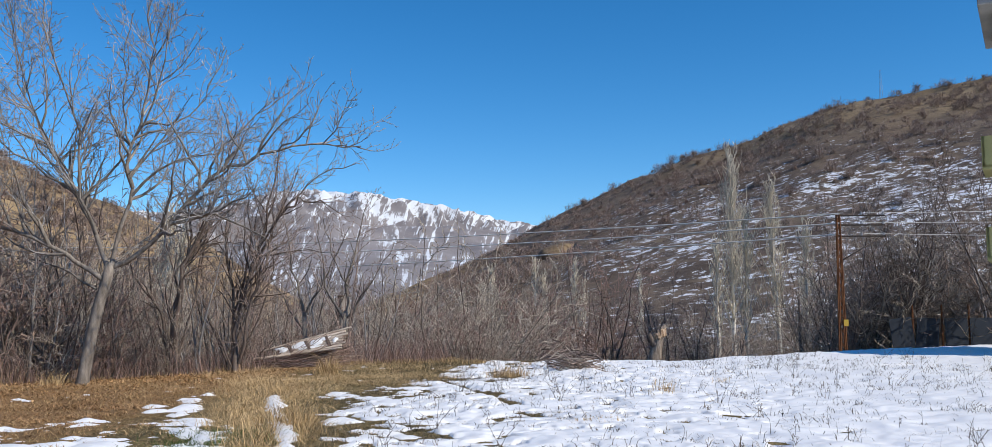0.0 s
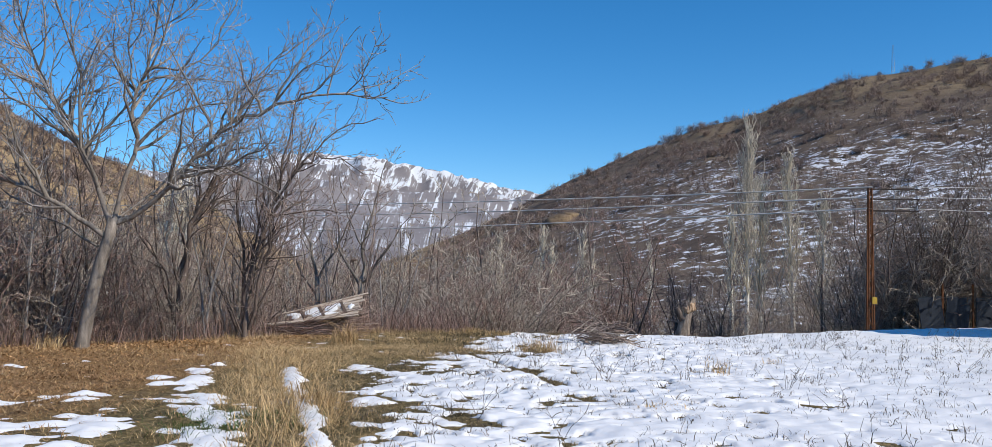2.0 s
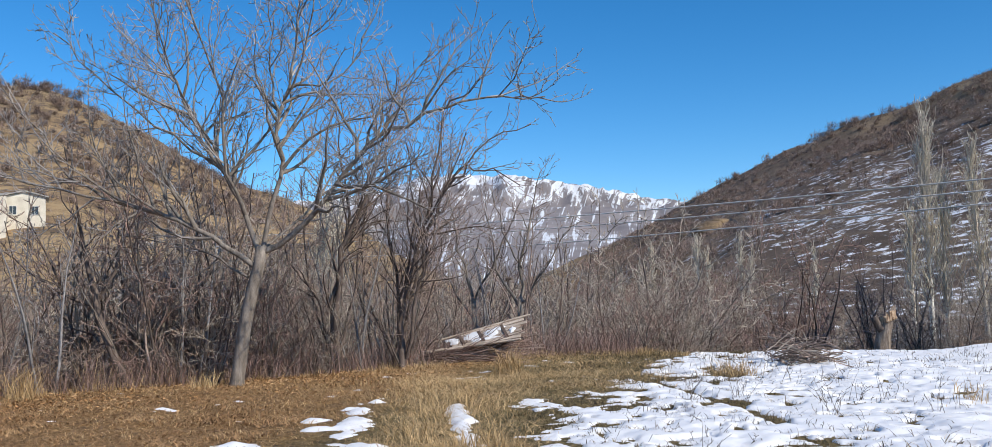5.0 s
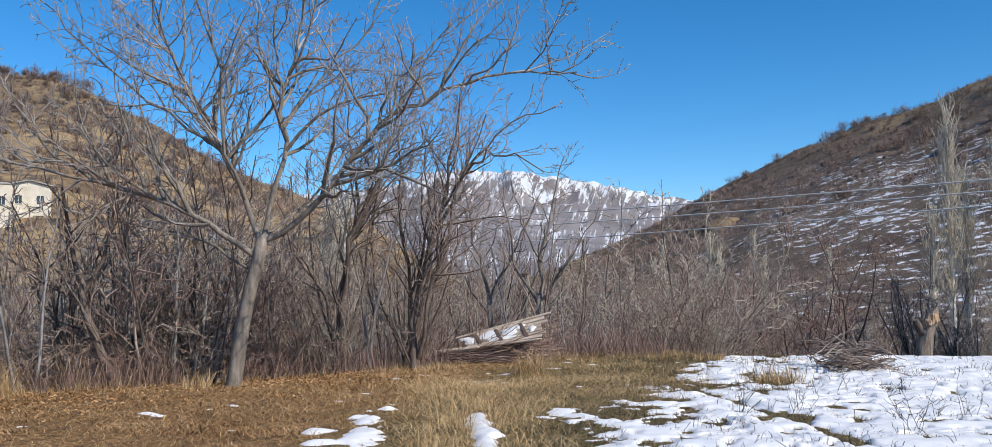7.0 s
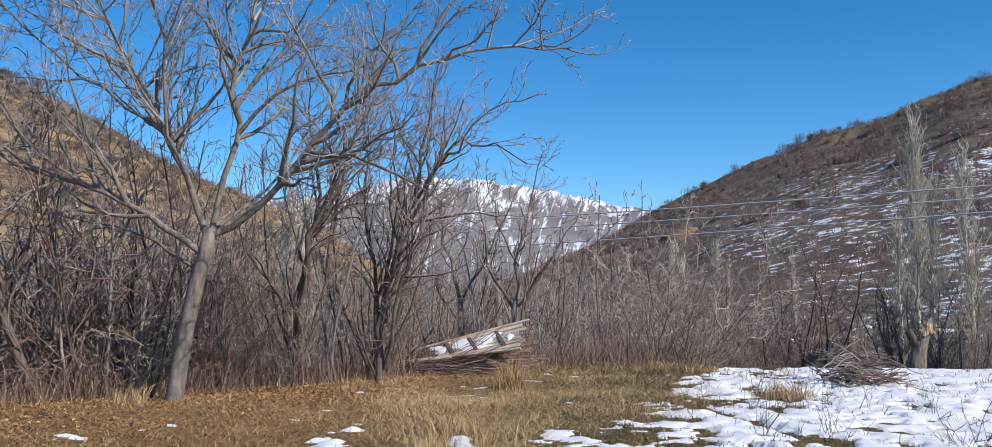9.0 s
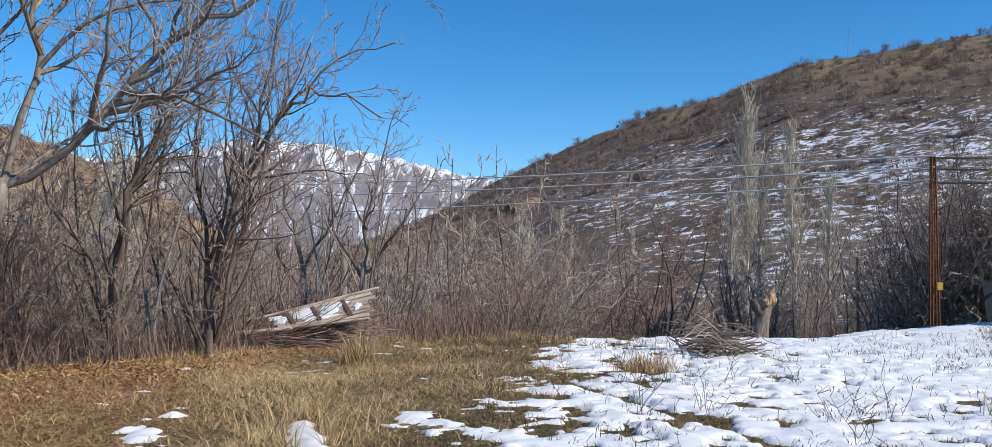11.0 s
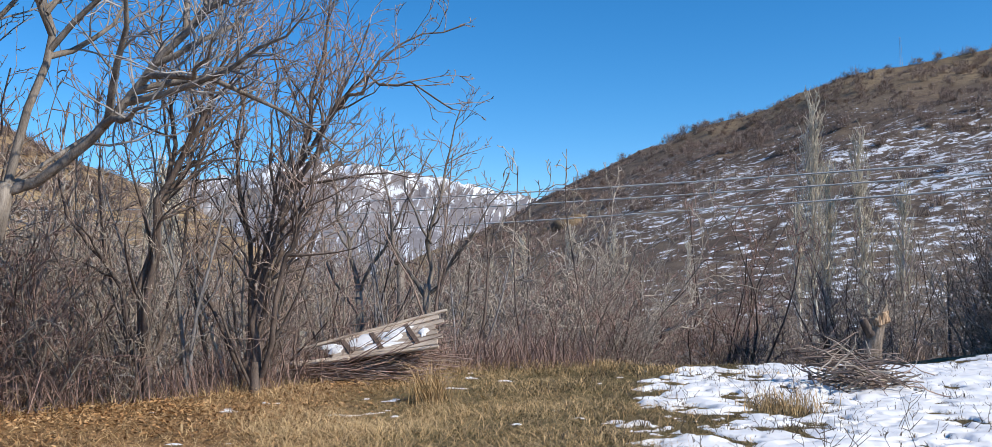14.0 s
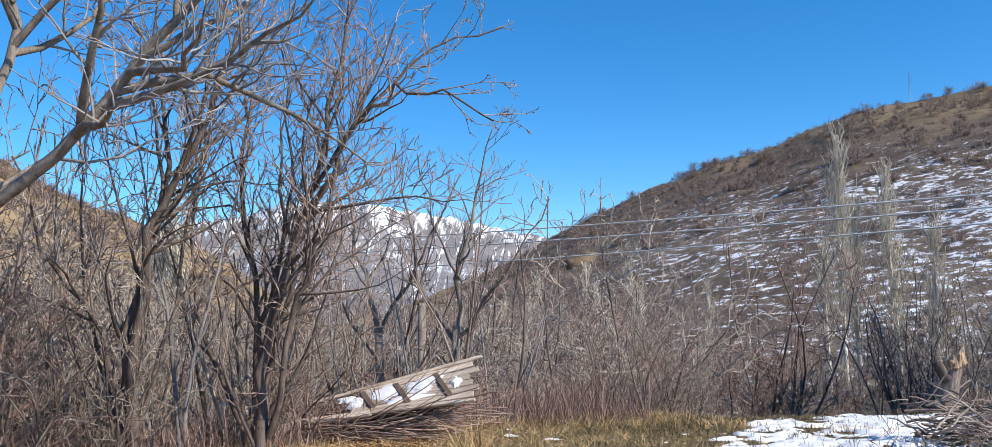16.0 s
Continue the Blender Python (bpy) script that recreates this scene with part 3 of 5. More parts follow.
def ring(n, c, r, seed):
    g = np.random.default_rng(seed)
    return np.stack([c[0] + g.normal(0, r, n), c[1] + g.normal(0, r, n)], -1)


def grass_tuft(c, r, n, h, seed):
    ob = new("grass_tuft", blades("grass_tuft", ring(n, c, r, seed), h, 0.009, 0.9, STRAW, seed + 1))
    return tagged(ob, "small tuft of pale dry grass", "grass tuft", "dry grass tufts", "stuff")


for k, (tx, ty, tr, tn, th) in enumerate(((0.25, 20.2, 0.22, 420, 0.3), (-0.5, 23.6, 0.2, 200, 0.2), (-3.85, 20.8, 0.12, 240, 0.5), (-8.9, 18.2, 0.14, 120, 0.4), (-11.3, 16.6, 0.16, 160, 0.5), (3.1, 16.2, 0.12, 60, 0.25), (-1.6, 24.2, 0.25, 160, 0.16), (0.9, 23.3, 0.3, 140, 0.12), (-0.9, 21.6, 0.3, 140, 0.12), (4.6, 18.6, 0.1, 50, 0.22), (1.6, 12.4, 0.16, 90, 0.1), (-2.5, 12.0, 0.2, 220, 0.3))):
    grass_tuft((tx, ty), tr, tn, th, 100 + 3 * k)

tagged(new("green_grass_tuft", blades("green_grass_tuft", ring(1400, (-3.0, 10.7), 0.32, 190), 0.1, 0.008, 1.2, GREEN, 191)), "patch of fresh green grass among the straw", "grass tuft", kind="stuff")
g_st = np.random.default_rng(43)
st_xy = np.stack([g_st.uniform(-2.5, 12, 70000), g_st.uniform(4, 27, 70000)], -1)
st_ok = g_st.uniform(0, 1, 70000) < 0.02 + 0.85 * smooth(0.22, 0.6, fbm(st_xy[:, 0] * 2.6, st_xy[:, 1] * 3.4, 3, 45))
tagged(new("stubble", blades("stubble", st_xy[st_ok], 0.13, 0.009, 1.2, WEED, 44)), "short brown stubble showing through the snow", "stubble", kind="stuff")
rng = random.Random(5)
weeds, n_weed = Tubes(), 0
while n_weed < 640:
    wx, wy = rng.uniform(-1.2, 12), rng.uniform(5.5, 27)
    if rng.random() > 0.25 + 0.75 * float(value_noise(wx * 0.35, wy * 0.35, 91)) ** 1.5:
        continue
    n_weed += 1
    wz = float(land(np.array([wx]), np.array([wy]))[0])
    big = rng.random() < 0.11
    for _ in range(rng.randint(3, 7) if big else rng.randint(1, 3)):
        hgt = rng.uniform(0.22, 0.52) if big else rng.uniform(0.05, 0.22)
        way = (rng.gauss(0, 0.35), rng.gauss(0, 0.35), 1)
        p = bent(rng, (wx + rng.gauss(0, 0.05), wy + rng.gauss(0, 0.05), wz), way, hgt, 4, 0.16, 0)
        weeds.add(p, [0.004, 0.0035, 0.003, 0.0025, 0.002], 3, False)
        for j in range(rng.randint(0, 3)):
            at = p[rng.randint(2, 4)]
            q = bent(rng, at, (rng.gauss(0, 1), rng.gauss(0, 1), 0.6), hgt * 0.3, 2, 0.2, 0.1)
            weeds.add(q, [0.0035, 0.003, 0.0045 if rng.random() < .5 else 0.002], 3, False)
tagged(new("dead_weeds", weeds.mesh("dead_weeds", WEED)), "thin dead weed stalks poking out of the snow", "weeds", kind="stuff")


# ---- trees ----
def limb_tree(name, at, trunk, limbs, p, seed, label, bark, twig, r0, group=""):
    """A bare tree: a trunk, named limbs as (side, depth, up) points with a root radius, and sprouts on them."""
    rng = random.Random(seed)
    root = empty(name, pose(*at), label, "tree", group)
    t = Tubes()
    pts = [Vector(q) for q in trunk]
    t.add(pts, [r0 * (1.35 if i == 0 else 1.0 - 0.35 * i / len(pts)) for i in range(len(pts))], 10)
    part_me("trunk", t.mesh("trunk", bark), root)
    twigs = Tubes()
    for lr, lp in limbs:
        lt = Tubes()
        q = [Vector(v) for v in lp]
        fine = [q[0]]
        for a, b in zip(q[:-1], q[1:]):
            for s in (0.33, 0.67, 1.0):
                j = 0.015 if s == 1.0 else 0.04
                fine.append(a.lerp(b, s) + Vector((rng.gauss(0, j), rng.gauss(0, j), rng.gauss(0, j))))
        n = len(fine) - 1
        lt.add(fine, [max(0.011, p["stout"] * lr * (1 - 0.85 * i / n)) for i in range(n + 1)], 7, False)
        sprout(rng, (lt, twigs), fine, lr, 0, p)
        part_me("limb", lt.mesh("limb", bark), root)
    part_me("crown", twigs.mesh("crown", twig), root, "fine bare twigs")
    return root


WALNUT = dict(depth=2, stout=0.54, dense=(3.6, 5.2, 6.4), short=(0.37, 0.42, 0.34), spread=(30, 66), up=0.14, lift=0.07, wobble=0.19, taper=0.5, thin=0.0085, limb=0.026, seg=0.16, bare=0.18)
walnut = limb_tree("walnut_tree", (-8.3, 18.6, -0.05), [(-0.22, 0, -0.2), (-0.17, 0, 0.15), (-0.03, 0.02, 1.1), (0.13, 0, 1.75), (0.26, 0, 2.2), (0.33, 0, 2.55)], [
    (0.10, [(0.24, 0, 2.15), (-0.56, -0.2, 2.77), (-1.54, -0.4, 3.21), (-2.54, -0.5, 3.5), (-3.44, -0.6, 4.21), (-4.53, -0.7, 5.67)]),
    (0.055, [(-1.54, -0.4, 3.21), (-3.3, -0.8, 3.69), (-4.89, -1.2, 4.22), (-5.98, -1.4, 4.5)]),
    (0.10, [(0.29, 0, 2.4), (-0.21, 0.2, 3.42), (-0.82, 0.4, 4.21), (-1.57, 0.6, 5.49), (-2.3, 0.9, 6.6), (-2.6, 1.0, 7.9)]),
    (0.09, [(0.33, 0, 2.4), (0.57, 0.2, 3.83), (0.57, 0.3, 5.04), (0.72, 0.5, 5.91), (0.9, 0.6, 7.2), (0.7, 0.7, 8.3)]),
    (0.11, [(0.33, 0, 2.45), (1.2, -0.05, 2.95), (1.76, -0.1, 3.56), (2.43, -0.2, 4.29), (3.53, -0.3, 4.76), (4.6, -0.4, 4.92), (5.64, -0.5, 4.86)]),
    (0.065, [(-0.05, 0.1, 3.15), (-0.16, -0.4, 3.85), (0.01, -0.8, 5.18), (-0.54, -1.2, 6.9), (-0.7, -1.3, 8.1)]),
    (0.05, [(0.58, 0.25, 4.37), (1.07, 0.6, 5.23), (1.9, 1.0, 6.2), (2.3, 1.2, 7.4)]),
    (0.045, [(0.05, 0.0, 2.0), (-1.04, 0.6, 2.5), (-2.02, 1.0, 2.69), (-3.54, 1.4, 2.96)]),
    (0.05, [(0.35, 0.0, 2.5), (1.0, 1.2, 3.6), (1.5, 2.0, 4.8), (1.8, 2.6, 6.0)]),
    (0.05, [(-0.82, 0.4, 4.21), (-1.9, 0.1, 4.9), (-2.9, -0.3, 5.9), (-3.6, -0.5, 6.7)]),
    (0.05, [(2.43, -0.2, 4.29), (2.7, -0.1, 5.0), (3.3, 0.2, 5.7), (3.9, 0.4, 6.2)]),
    (0.05, [(-0.1, 0.1, 3.3), (-0.7, -0.5, 4.9), (-1.2, -0.8, 6.3), (-1.6, -0.9, 7.9)]),
    (0.045, [(0.57, 0.3, 5.04), (0.2, 0.6, 6.0), (0.1, 0.8, 7.1), (0.2, 0.9, 8.2)]),
    (0.045, [(0.6, 0.4, 5.3), (1.2, 0.0, 6.2), (1.5, -0.2, 7.2), (1.6, -0.3, 8.0)]),
], WALNUT, 11, "grey bare walnut tree spreading over the meadow bank", BARK, TWIG_GREY, 0.135)
STEMMY = dict(depth=2, stout=0.8, dense=(4.0, 4.6, 4.6), short=(0.34, 0.42, 0.42), spread=(25, 60), up=0.22, lift=0.03, wobble=0.2, taper=0.45, thin=0.0075, limb=0.016, seg=0.22, bare=0.2)
limb_tree("bank_tree", (-7.1, 21.0, -0.1), [(-0.4, 0, -0.4), (-0.37, 0, 0.3), (-0.42, 0, 0.75)], [
    (0.075, [(-0.42, 0, 0.7), (-0.48, 0, 1.12), (-0.36, 0.1, 2.38), (-0.18, 0.2, 3.36), (-0.34, 0.2, 4.43), (-0.46, 0.3, 5.6)]),
    (0.075, [(-0.40, 0, 0.7), (-0.26, -0.1, 2.61), (0.3, -0.2, 3.45), (0.64, -0.2, 4.45), (1.0, -0.2, 5.8)]),
    (0.05, [(-0.42, 0, 0.7), (-0.89, -0.2, 1.85), (-1.28, -0.3, 2.37), (-1.6, -0.4, 3.4)]),
    (0.04, [(-0.4, 0, 0.4), (-0.1, 0.5, 1.8), (0.0, 0.7, 3.2), (0.2, 0.8, 4.5)]),
    (0.04, [(-0.4, 0, 0.2), (-1.0, 0.3, 1.4), (-1.3, 0.5, 2.9), (-1.4, 0.6, 4.2)]),
], STEMMY, 12, "dark several-stemmed bare tree on the bank", BARK_DARK, TWIG, 0.078)
limb_tree("bank_tree", (-5.9, 21.6, -0.1), [(-0.38, 0, -0.4), (-0.38, 0, 0.2), (-0.37, 0, 0.5)], [
    (0.085, [(-0.37, 0, 0.4), (-0.35, 0, 1.28), (0.03, 0, 2.7), (0.17, 0, 3.18), (0.44, 0.2, 4.64), (0.6, 0.3, 5.8)]),
    (0.055, [(0.08, 0, 2.86), (0.48, -0.1, 3.35), (0.78, -0.2, 3.91), (1.17, -0.3, 4.25), (1.73, -0.4, 4.15), (2.3, -0.5, 3.8)]),
    (0.055, [(-0.39, 0, 0.3), (-0.47, 0.1, 1.51), (-0.2, 0.2, 2.46), (-0.16, 0.3, 3.6), (-0.3, 0.3, 4.9)]),
    (0.05, [(-0.3, 0, 0.3), (0.06, -0.2, 1.91), (0.43, -0.3, 2.63), (0.7, -0.4, 3.7), (1.2, -0.5, 4.9)]),
    (0.04, [(0.17, 0, 3.1), (0.8, 0.3, 4.2), (1.5, 0.5, 4.9), (2.4, 0.6, 5.2)]),
    (0.03, [(-0.4, 0, 0.1), (-0.8, -0.2, 1.2), (-0.9, -0.2, 2.2)]),
], STEMMY, 13, "dark bare tree with an arching limb on the bank", BARK_DARK, TWIG, 0.078)
limb_tree("bank_tree", (-6.55, 22.0, -0.3), [(0, 0, -0.3), (0.0, 0, 0.3), (0.03, 0, 0.7)], [
    (0.06, [(0.02, 0, 0.5), (0.1, 0, 1.9), (-0.1, 0, 3.3), (-0.2, 0.1, 4.8), (-0.1, 0.1, 5.9)]),
    (0.055, [(0.02, 0, 0.5), (0.35, 0.1, 1.8), (0.55, 0.1, 3.0), (0.95, 0.2, 4.4), (1.1, 0.2, 5.5)]),
    (0.045, [(0.0, 0, 0.4), (-0.45, -0.1, 1.5), (-0.7, -0.1, 2.8), (-0.75, -0.1, 4.1)]),
    (0.035, [(0.0, 0, 0.2), (0.6, -0.3, 1.2), (1.0, -0.4, 2.1), (1.2, -0.5, 3.0)]),
], STEMMY, 18, "dark several-stemmed bare tree on the bank", BARK_DARK, TWIG, 0.085)
limb_tree("bank_tree", (-9.9, 20.2, -0.3), [(0, 0, -0.3), (0.0, 0, 0.3), (0.0, 0, 0.6)], [
    (0.05, [(0.0, 0, 0.5), (-0.25, 0, 1.9), (-0.2, 0, 3.3), (-0.5, 0.1, 4.6)]),
    (0.05, [(0.0, 0, 0.5), (0.3, 0.1, 1.8), (0.75, 0.1, 3.2), (0.9, 0.2, 4.4)]),
    (0.04, [(0.0, 0, 0.4), (-0.7, -0.1, 1.4), (-1.3, -0.1, 2.5), (-1.5, -0.1, 3.6)]),
], STEMMY, 19, "dark several-stemmed bare tree on the bank", BARK_DARK, TWIG, 0.075)
limb_tree("young_tree", (-4.4, 25.4, -0.9), [(0, 0, -0.4), (-0.02, 0, 1.0), (0.03, 0, 2.3)], [
    (0.06, [(0.03, 0, 2.2), (0.12, 0, 3.4), (0.36, 0.1, 4.4), (0.6, 0.1, 5.4)]),
    (0.05, [(0.02, 0, 2.0), (-0.6, 0.2, 3.0), (-0.8, 0.3, 4.2), (-0.9, 0.4, 5.0)]),
    (0.045, [(0.03, 0, 2.1), (0.5, -0.3, 2.7), (1.0, -0.5, 3.4), (1.5, -0.6, 4.2)]),
    (0.03, [(0.1, 0, 3.0), (-0.3, -0.4, 3.9), (-0.5, -0.6, 4.9)]),
], STEMMY, 14, "slender grey bare tree behind the brushwood heap", BARK, TWIG, 0.085)
limb_tree("young_tree", (-5.7, 26.0, -1.2), [(0, 0, -0.4), (0.05, 0, 1.4), (0.0, 0, 2.6)], [
    (0.06, [(0, 0, 2.5), (-0.2, 0, 3.4), (-0.5, 0.1, 4.6), (-0.7, 0.1, 5.6)]),
    (0.05, [(0, 0, 2.4), (0.5, -0.2, 3.2), (0.9, -0.4, 4.0), (1.4, -0.5, 5.0)]),
    (0.04, [(0.03, 0, 2.0), (-0.7, 0.3, 3.0), (-1.3, 0.5, 3.8)]),
], STEMMY, 15, "slender grey bare tree behind the brushwood heap", BARK, TWIG, 0.08)
limb_tree("leaning_tree", (-10.6, 18.5, -0.3), [(0.08, 0, -0.4), (-0.03, 0, 0.3), (-0.36, 0, 1.0), (-0.62, 0, 1.6), (-0.72, 0, 2.2)], [
    (0.06, [(-0.72, 0, 2.1), (-0.95, 0, 2.9), (-1.0, -0.1, 3.8), (-1.3, -0.1, 4.8)]),
    (0.05, [(-0.6, 0, 1.6), (-1.2, -0.1, 2.0), (-2.0, -0.2, 2.5), (-2.9, -0.3, 3.2)]),
    (0.045, [(-0.66, 0, 1.8), (-0.3, 0.2, 2.8), (-0.2, 0.3, 3.9), (-0.3, 0.3, 4.8)]),
    (0.035, [(-0.4, 0, 1.1), (-1.1, 0.2, 1.3), (-1.8, 0.3, 1.7)]),
], STEMMY, 16, "dark leaning bare tree at the edge of the thicket", BARK_DARK, TWIG, 0.085)
limb_tree("fruit_tree", (-12.5, 15.6, -0.1), [(0.03, 0, -0.3), (0.0, 0, 0.5), (-0.2, 0, 1.62), (-0.25, 0, 1.9)], [
    (0.06, [(-0.22, 0, 1.7), (-0.7, 0, 2.46), (-1.0, 0.1, 3.2), (-1.45, 0.2, 4.4)]),
    (0.055, [(-0.22, 0, 1.8), (0.1, -0.1, 2.7), (0.35, -0.2, 3.72), (0.5, -0.2, 4.6)]),
    (0.04, [(-0.05, 0, 0.9), (0.4, -0.2, 1.3), (0.9, -0.3, 1.9)]),
    (0.04, [(-0.2, 0, 1.6), (-0.3, 0.3, 2.9), (-0.2, 0.4, 4.3)]),
    (0.035, [(-0.25, 0, 1.8), (-1.2, -0.2, 2.3), (-1.9, -0.3, 3.0)]),
], dict(STEMMY, dense=(1.6, 2.0, 2.0), depth=1), 17, "pale slim fruit tree on the meadow edge", BARK, TWIG_PALE, 0.085)


def poplar(at, height, seed, r0=0.21):
    """A tall narrow tree whose branches all rise close to the stem."""
    rng = random.Random(seed)
    root = empty("poplar", pose(*at), "tall pale bare poplar with upswept branches", "tree", "poplars in the valley")
    t, twigs = Tubes(), Tubes()
    spine = bent(rng, (0, 0, -0.3), (rng.gauss(0, 0.03), rng.gauss(0, 0.03), 1), height, 14, 0.02, 0.1)
    t.add(spine, [r0 * (1 - 0.93 * i / 14) for i in range(15)], 7)
    part_me("trunk", t.mesh("trunk", POPLAR_BARK), root)
    for k in range(int(height * 9)):
        f = (0.2 + 0.77 * rng.random() ** 0.85) * 14
        i = int(f)
        at_ = spine[i].lerp(spine[i + 1], f - i)
        a = rng.uniform(0, 6.283)
        ln = height * rng.uniform(0.07, 0.25) * (1.15 - 0.65 * f / 14)
        wide = rng.uniform(0.3, 0.85)
        bp = bent(rng, at_, (math.cos(a) * wide, math.sin(a) * wide, 1), ln, 5, 0.06, 0.2)
        r = 0.055 * (1.1 - f / 14)
        twigs.add(bp, [max(0.026, r * (1 - j / 6)) for j in range(6)], 3, False)
        for _ in range(4):
            q = bp[rng.randint(1, 5)]
            tp = bent(rng, q, (rng.gauss(0, 0.45), rng.gauss(0, 0.45), 1), ln * rng.uniform(0.25, 0.55), 3, 0.1, 0.15)
            twigs.add(tp, [0.025, 0.022, 0.018, 0.013], 3, False)
    part_me("crown", twigs.mesh("crown", POPLAR_TWIG), root)
    return root


for k, (px, py, ph) in enumerate(((17.0, 70.0, 17.6), (20.6, 70.5, 14.8), (22.2, 68.5, 11.5), (15.6, 69.0, 10.5), (18.3, 71.0, 13.0), (-2.4, 94.0, 9.5), (-3.4, 93.0, 8.0), (2.0, 96.0, 10.0), (3.1, 95.0, 8.5), (6.3, 97.0, 9.8), (7.2, 96.0, 8.0), (-5.4, 92.0, 7.5), (13.0, 92.0, 8.5), (-24.5, 62.0, 12.5), (-22.8, 61.0, 11.5), (-26.0, 64.0, 11.0))):
    poplar((px, py, float(land(np.array([px]), np.array([py]))[0])), ph, 200 + k)


# ---- thicket: bare shrubs and small trees in the valley ----
def shrub_meshes(name, seed, height, stems, mat, thin, dense, lean_most=0.55, bark=None):
    """Bare stems and, apart from them, their twigs."""
    rng = random.Random(seed)
    t, tw = Tubes(), Tubes()
    p = dict(depth=2, dense=dense, short=(0.38, 0.45, 0.42), spread=(22, 66), up=0.12, lift=0.02, wobble=0.27, taper=0.5, thin=thin, limb=9.0, seg=0.28, bare=0.1)
    for _ in range(stems):
        a, lean = rng.uniform(0, 6.283), rng.uniform(0.05, lean_most)
        h = height * rng.uniform(0.55, 1.05)
        r = 0.0105 * height * rng.uniform(0.4, 1.15)
        q = bent(rng, (rng.gauss(0, 0.3), rng.gauss(0, 0.3), -0.4), (math.cos(a) * lean, math.sin(a) * lean, 1), h, 7, 0.13, 0.03)
        t.add(q, [max(thin, r * (1 - 0.85 * i / 7)) for i in range(8)], 4, False)
        sprout(rng, (t, tw), q, r, 0, p)
    return t.mesh(name, bark or mat), tw.mesh("crown", mat)


near_kinds = [shrub_meshes("bare_shrub", 300 + k, 3.2 + 0.3 * k, 7, (TWIG, TWIG_RED, TWIG_PALE, TWIG_PALE)[k % 4], 0.009, (2.9, 3.2, 2.8), bark=(BARK_DARK, BARK, BARK_DARK)[k % 3]) for k in range(6)]
far_kinds = [shrub_meshes("bare_tree", 320 + k, 5.6 + 0.45 * k, 4, (TWIG, TWIG_PALE, TWIG_GREY, TWIG_PALE)[k % 4], 0.017, (1.7, 2.0, 1.8), 0.3, bark=(BARK_DARK, BARK)[k % 2]) for k in range(6)]
low_kinds = [shrub_meshes("thicket_bush", 340 + k, 5.0 + 0.4 * k, 12, (TWIG_RED, TWIG, TWIG_RED, TWIG_PALE)[k % 4], 0.014, (1.9, 2.1, 1.8), 0.3, bark=(BARK_DARK, TWIG)[k % 2]) for k in range(4)]
rng = random.Random(77)


def plant(meshes, x, y, size, name, label, group):
    if -6.1 < x < -4.4 and 24.2 < y < 31.2:      # the gap round the old post
        return None
    ob = new(name, meshes[0])
    part_me("crown", meshes[1], ob)
    ob.matrix_world = pose(x, y, float(land(np.array([x]), np.array([y]))[0]) - 0.05, rng.gauss(0, 3), rng.gauss(0, 3), rng.uniform(0, 360)) @ Matrix.Diagonal((size, size, size * rng.uniform(0.85, 1.15), 1))
    return tagged(ob, label, "tree" if "tree" in name else "shrub", group)


def grove(name, kinds, spots, label):
    """Far trees that nobody could count, joined into one mesh a material."""
    co, idx, sizes, mats, at = [], [], [], [], 0
    for me in kinds:
        for q in me:
            if q.materials[0] not in mats:
                mats.append(q.materials[0])
    which = []
    for x, y, size in spots:
        m = pose(x, y, float(land(np.array([x]), np.array([y]))[0]) - 0.05, 0, 0, rng.uniform(0, 360)) @ Matrix.Diagonal((size, size, size * rng.uniform(0.85, 1.15), 1))
        m = np.array(m)
        for me in rng.choice(kinds):
            v = np.empty(len(me.vertices) * 3, np.float32)
            me.vertices.foreach_get("co", v)
            f = np.empty(len(me.loops), np.int32)
            me.loops.foreach_get("vertex_index", f)
            n_ = np.empty(len(me.polygons), np.int32)
            me.polygons.foreach_get("loop_total", n_)
            v = v.reshape(-1, 3) @ m[:3, :3].T + m[:3, 3]
            co.append(v)
            idx.append(f + at)
            sizes.append(n_)
            which.append(np.full(len(n_), mats.index(me.materials[0]), np.int32))
            at += len(v)
    co, idx, sizes, which = (np.concatenate(q) for q in (co, idx, sizes, which))
    me = bpy.data.meshes.new(name)
    me.vertices.add(len(co))
    me.vertices.foreach_set("co", co.reshape(-1).astype(np.float32))
    me.loops.add(len(idx))
    me.loops.foreach_set("vertex_index", idx)
    me.polygons.add(len(sizes))
    me.polygons.foreach_set("loop_start", np.concatenate([[0], np.cumsum(sizes)[:-1]]).astype(np.int32))
    for q in mats:
        me.materials.append(q)
    me.polygons.foreach_set("material_index", which)
    me.update(calc_edges=True)
    return tagged(new(name, me), label, "trees", kind="stuff")


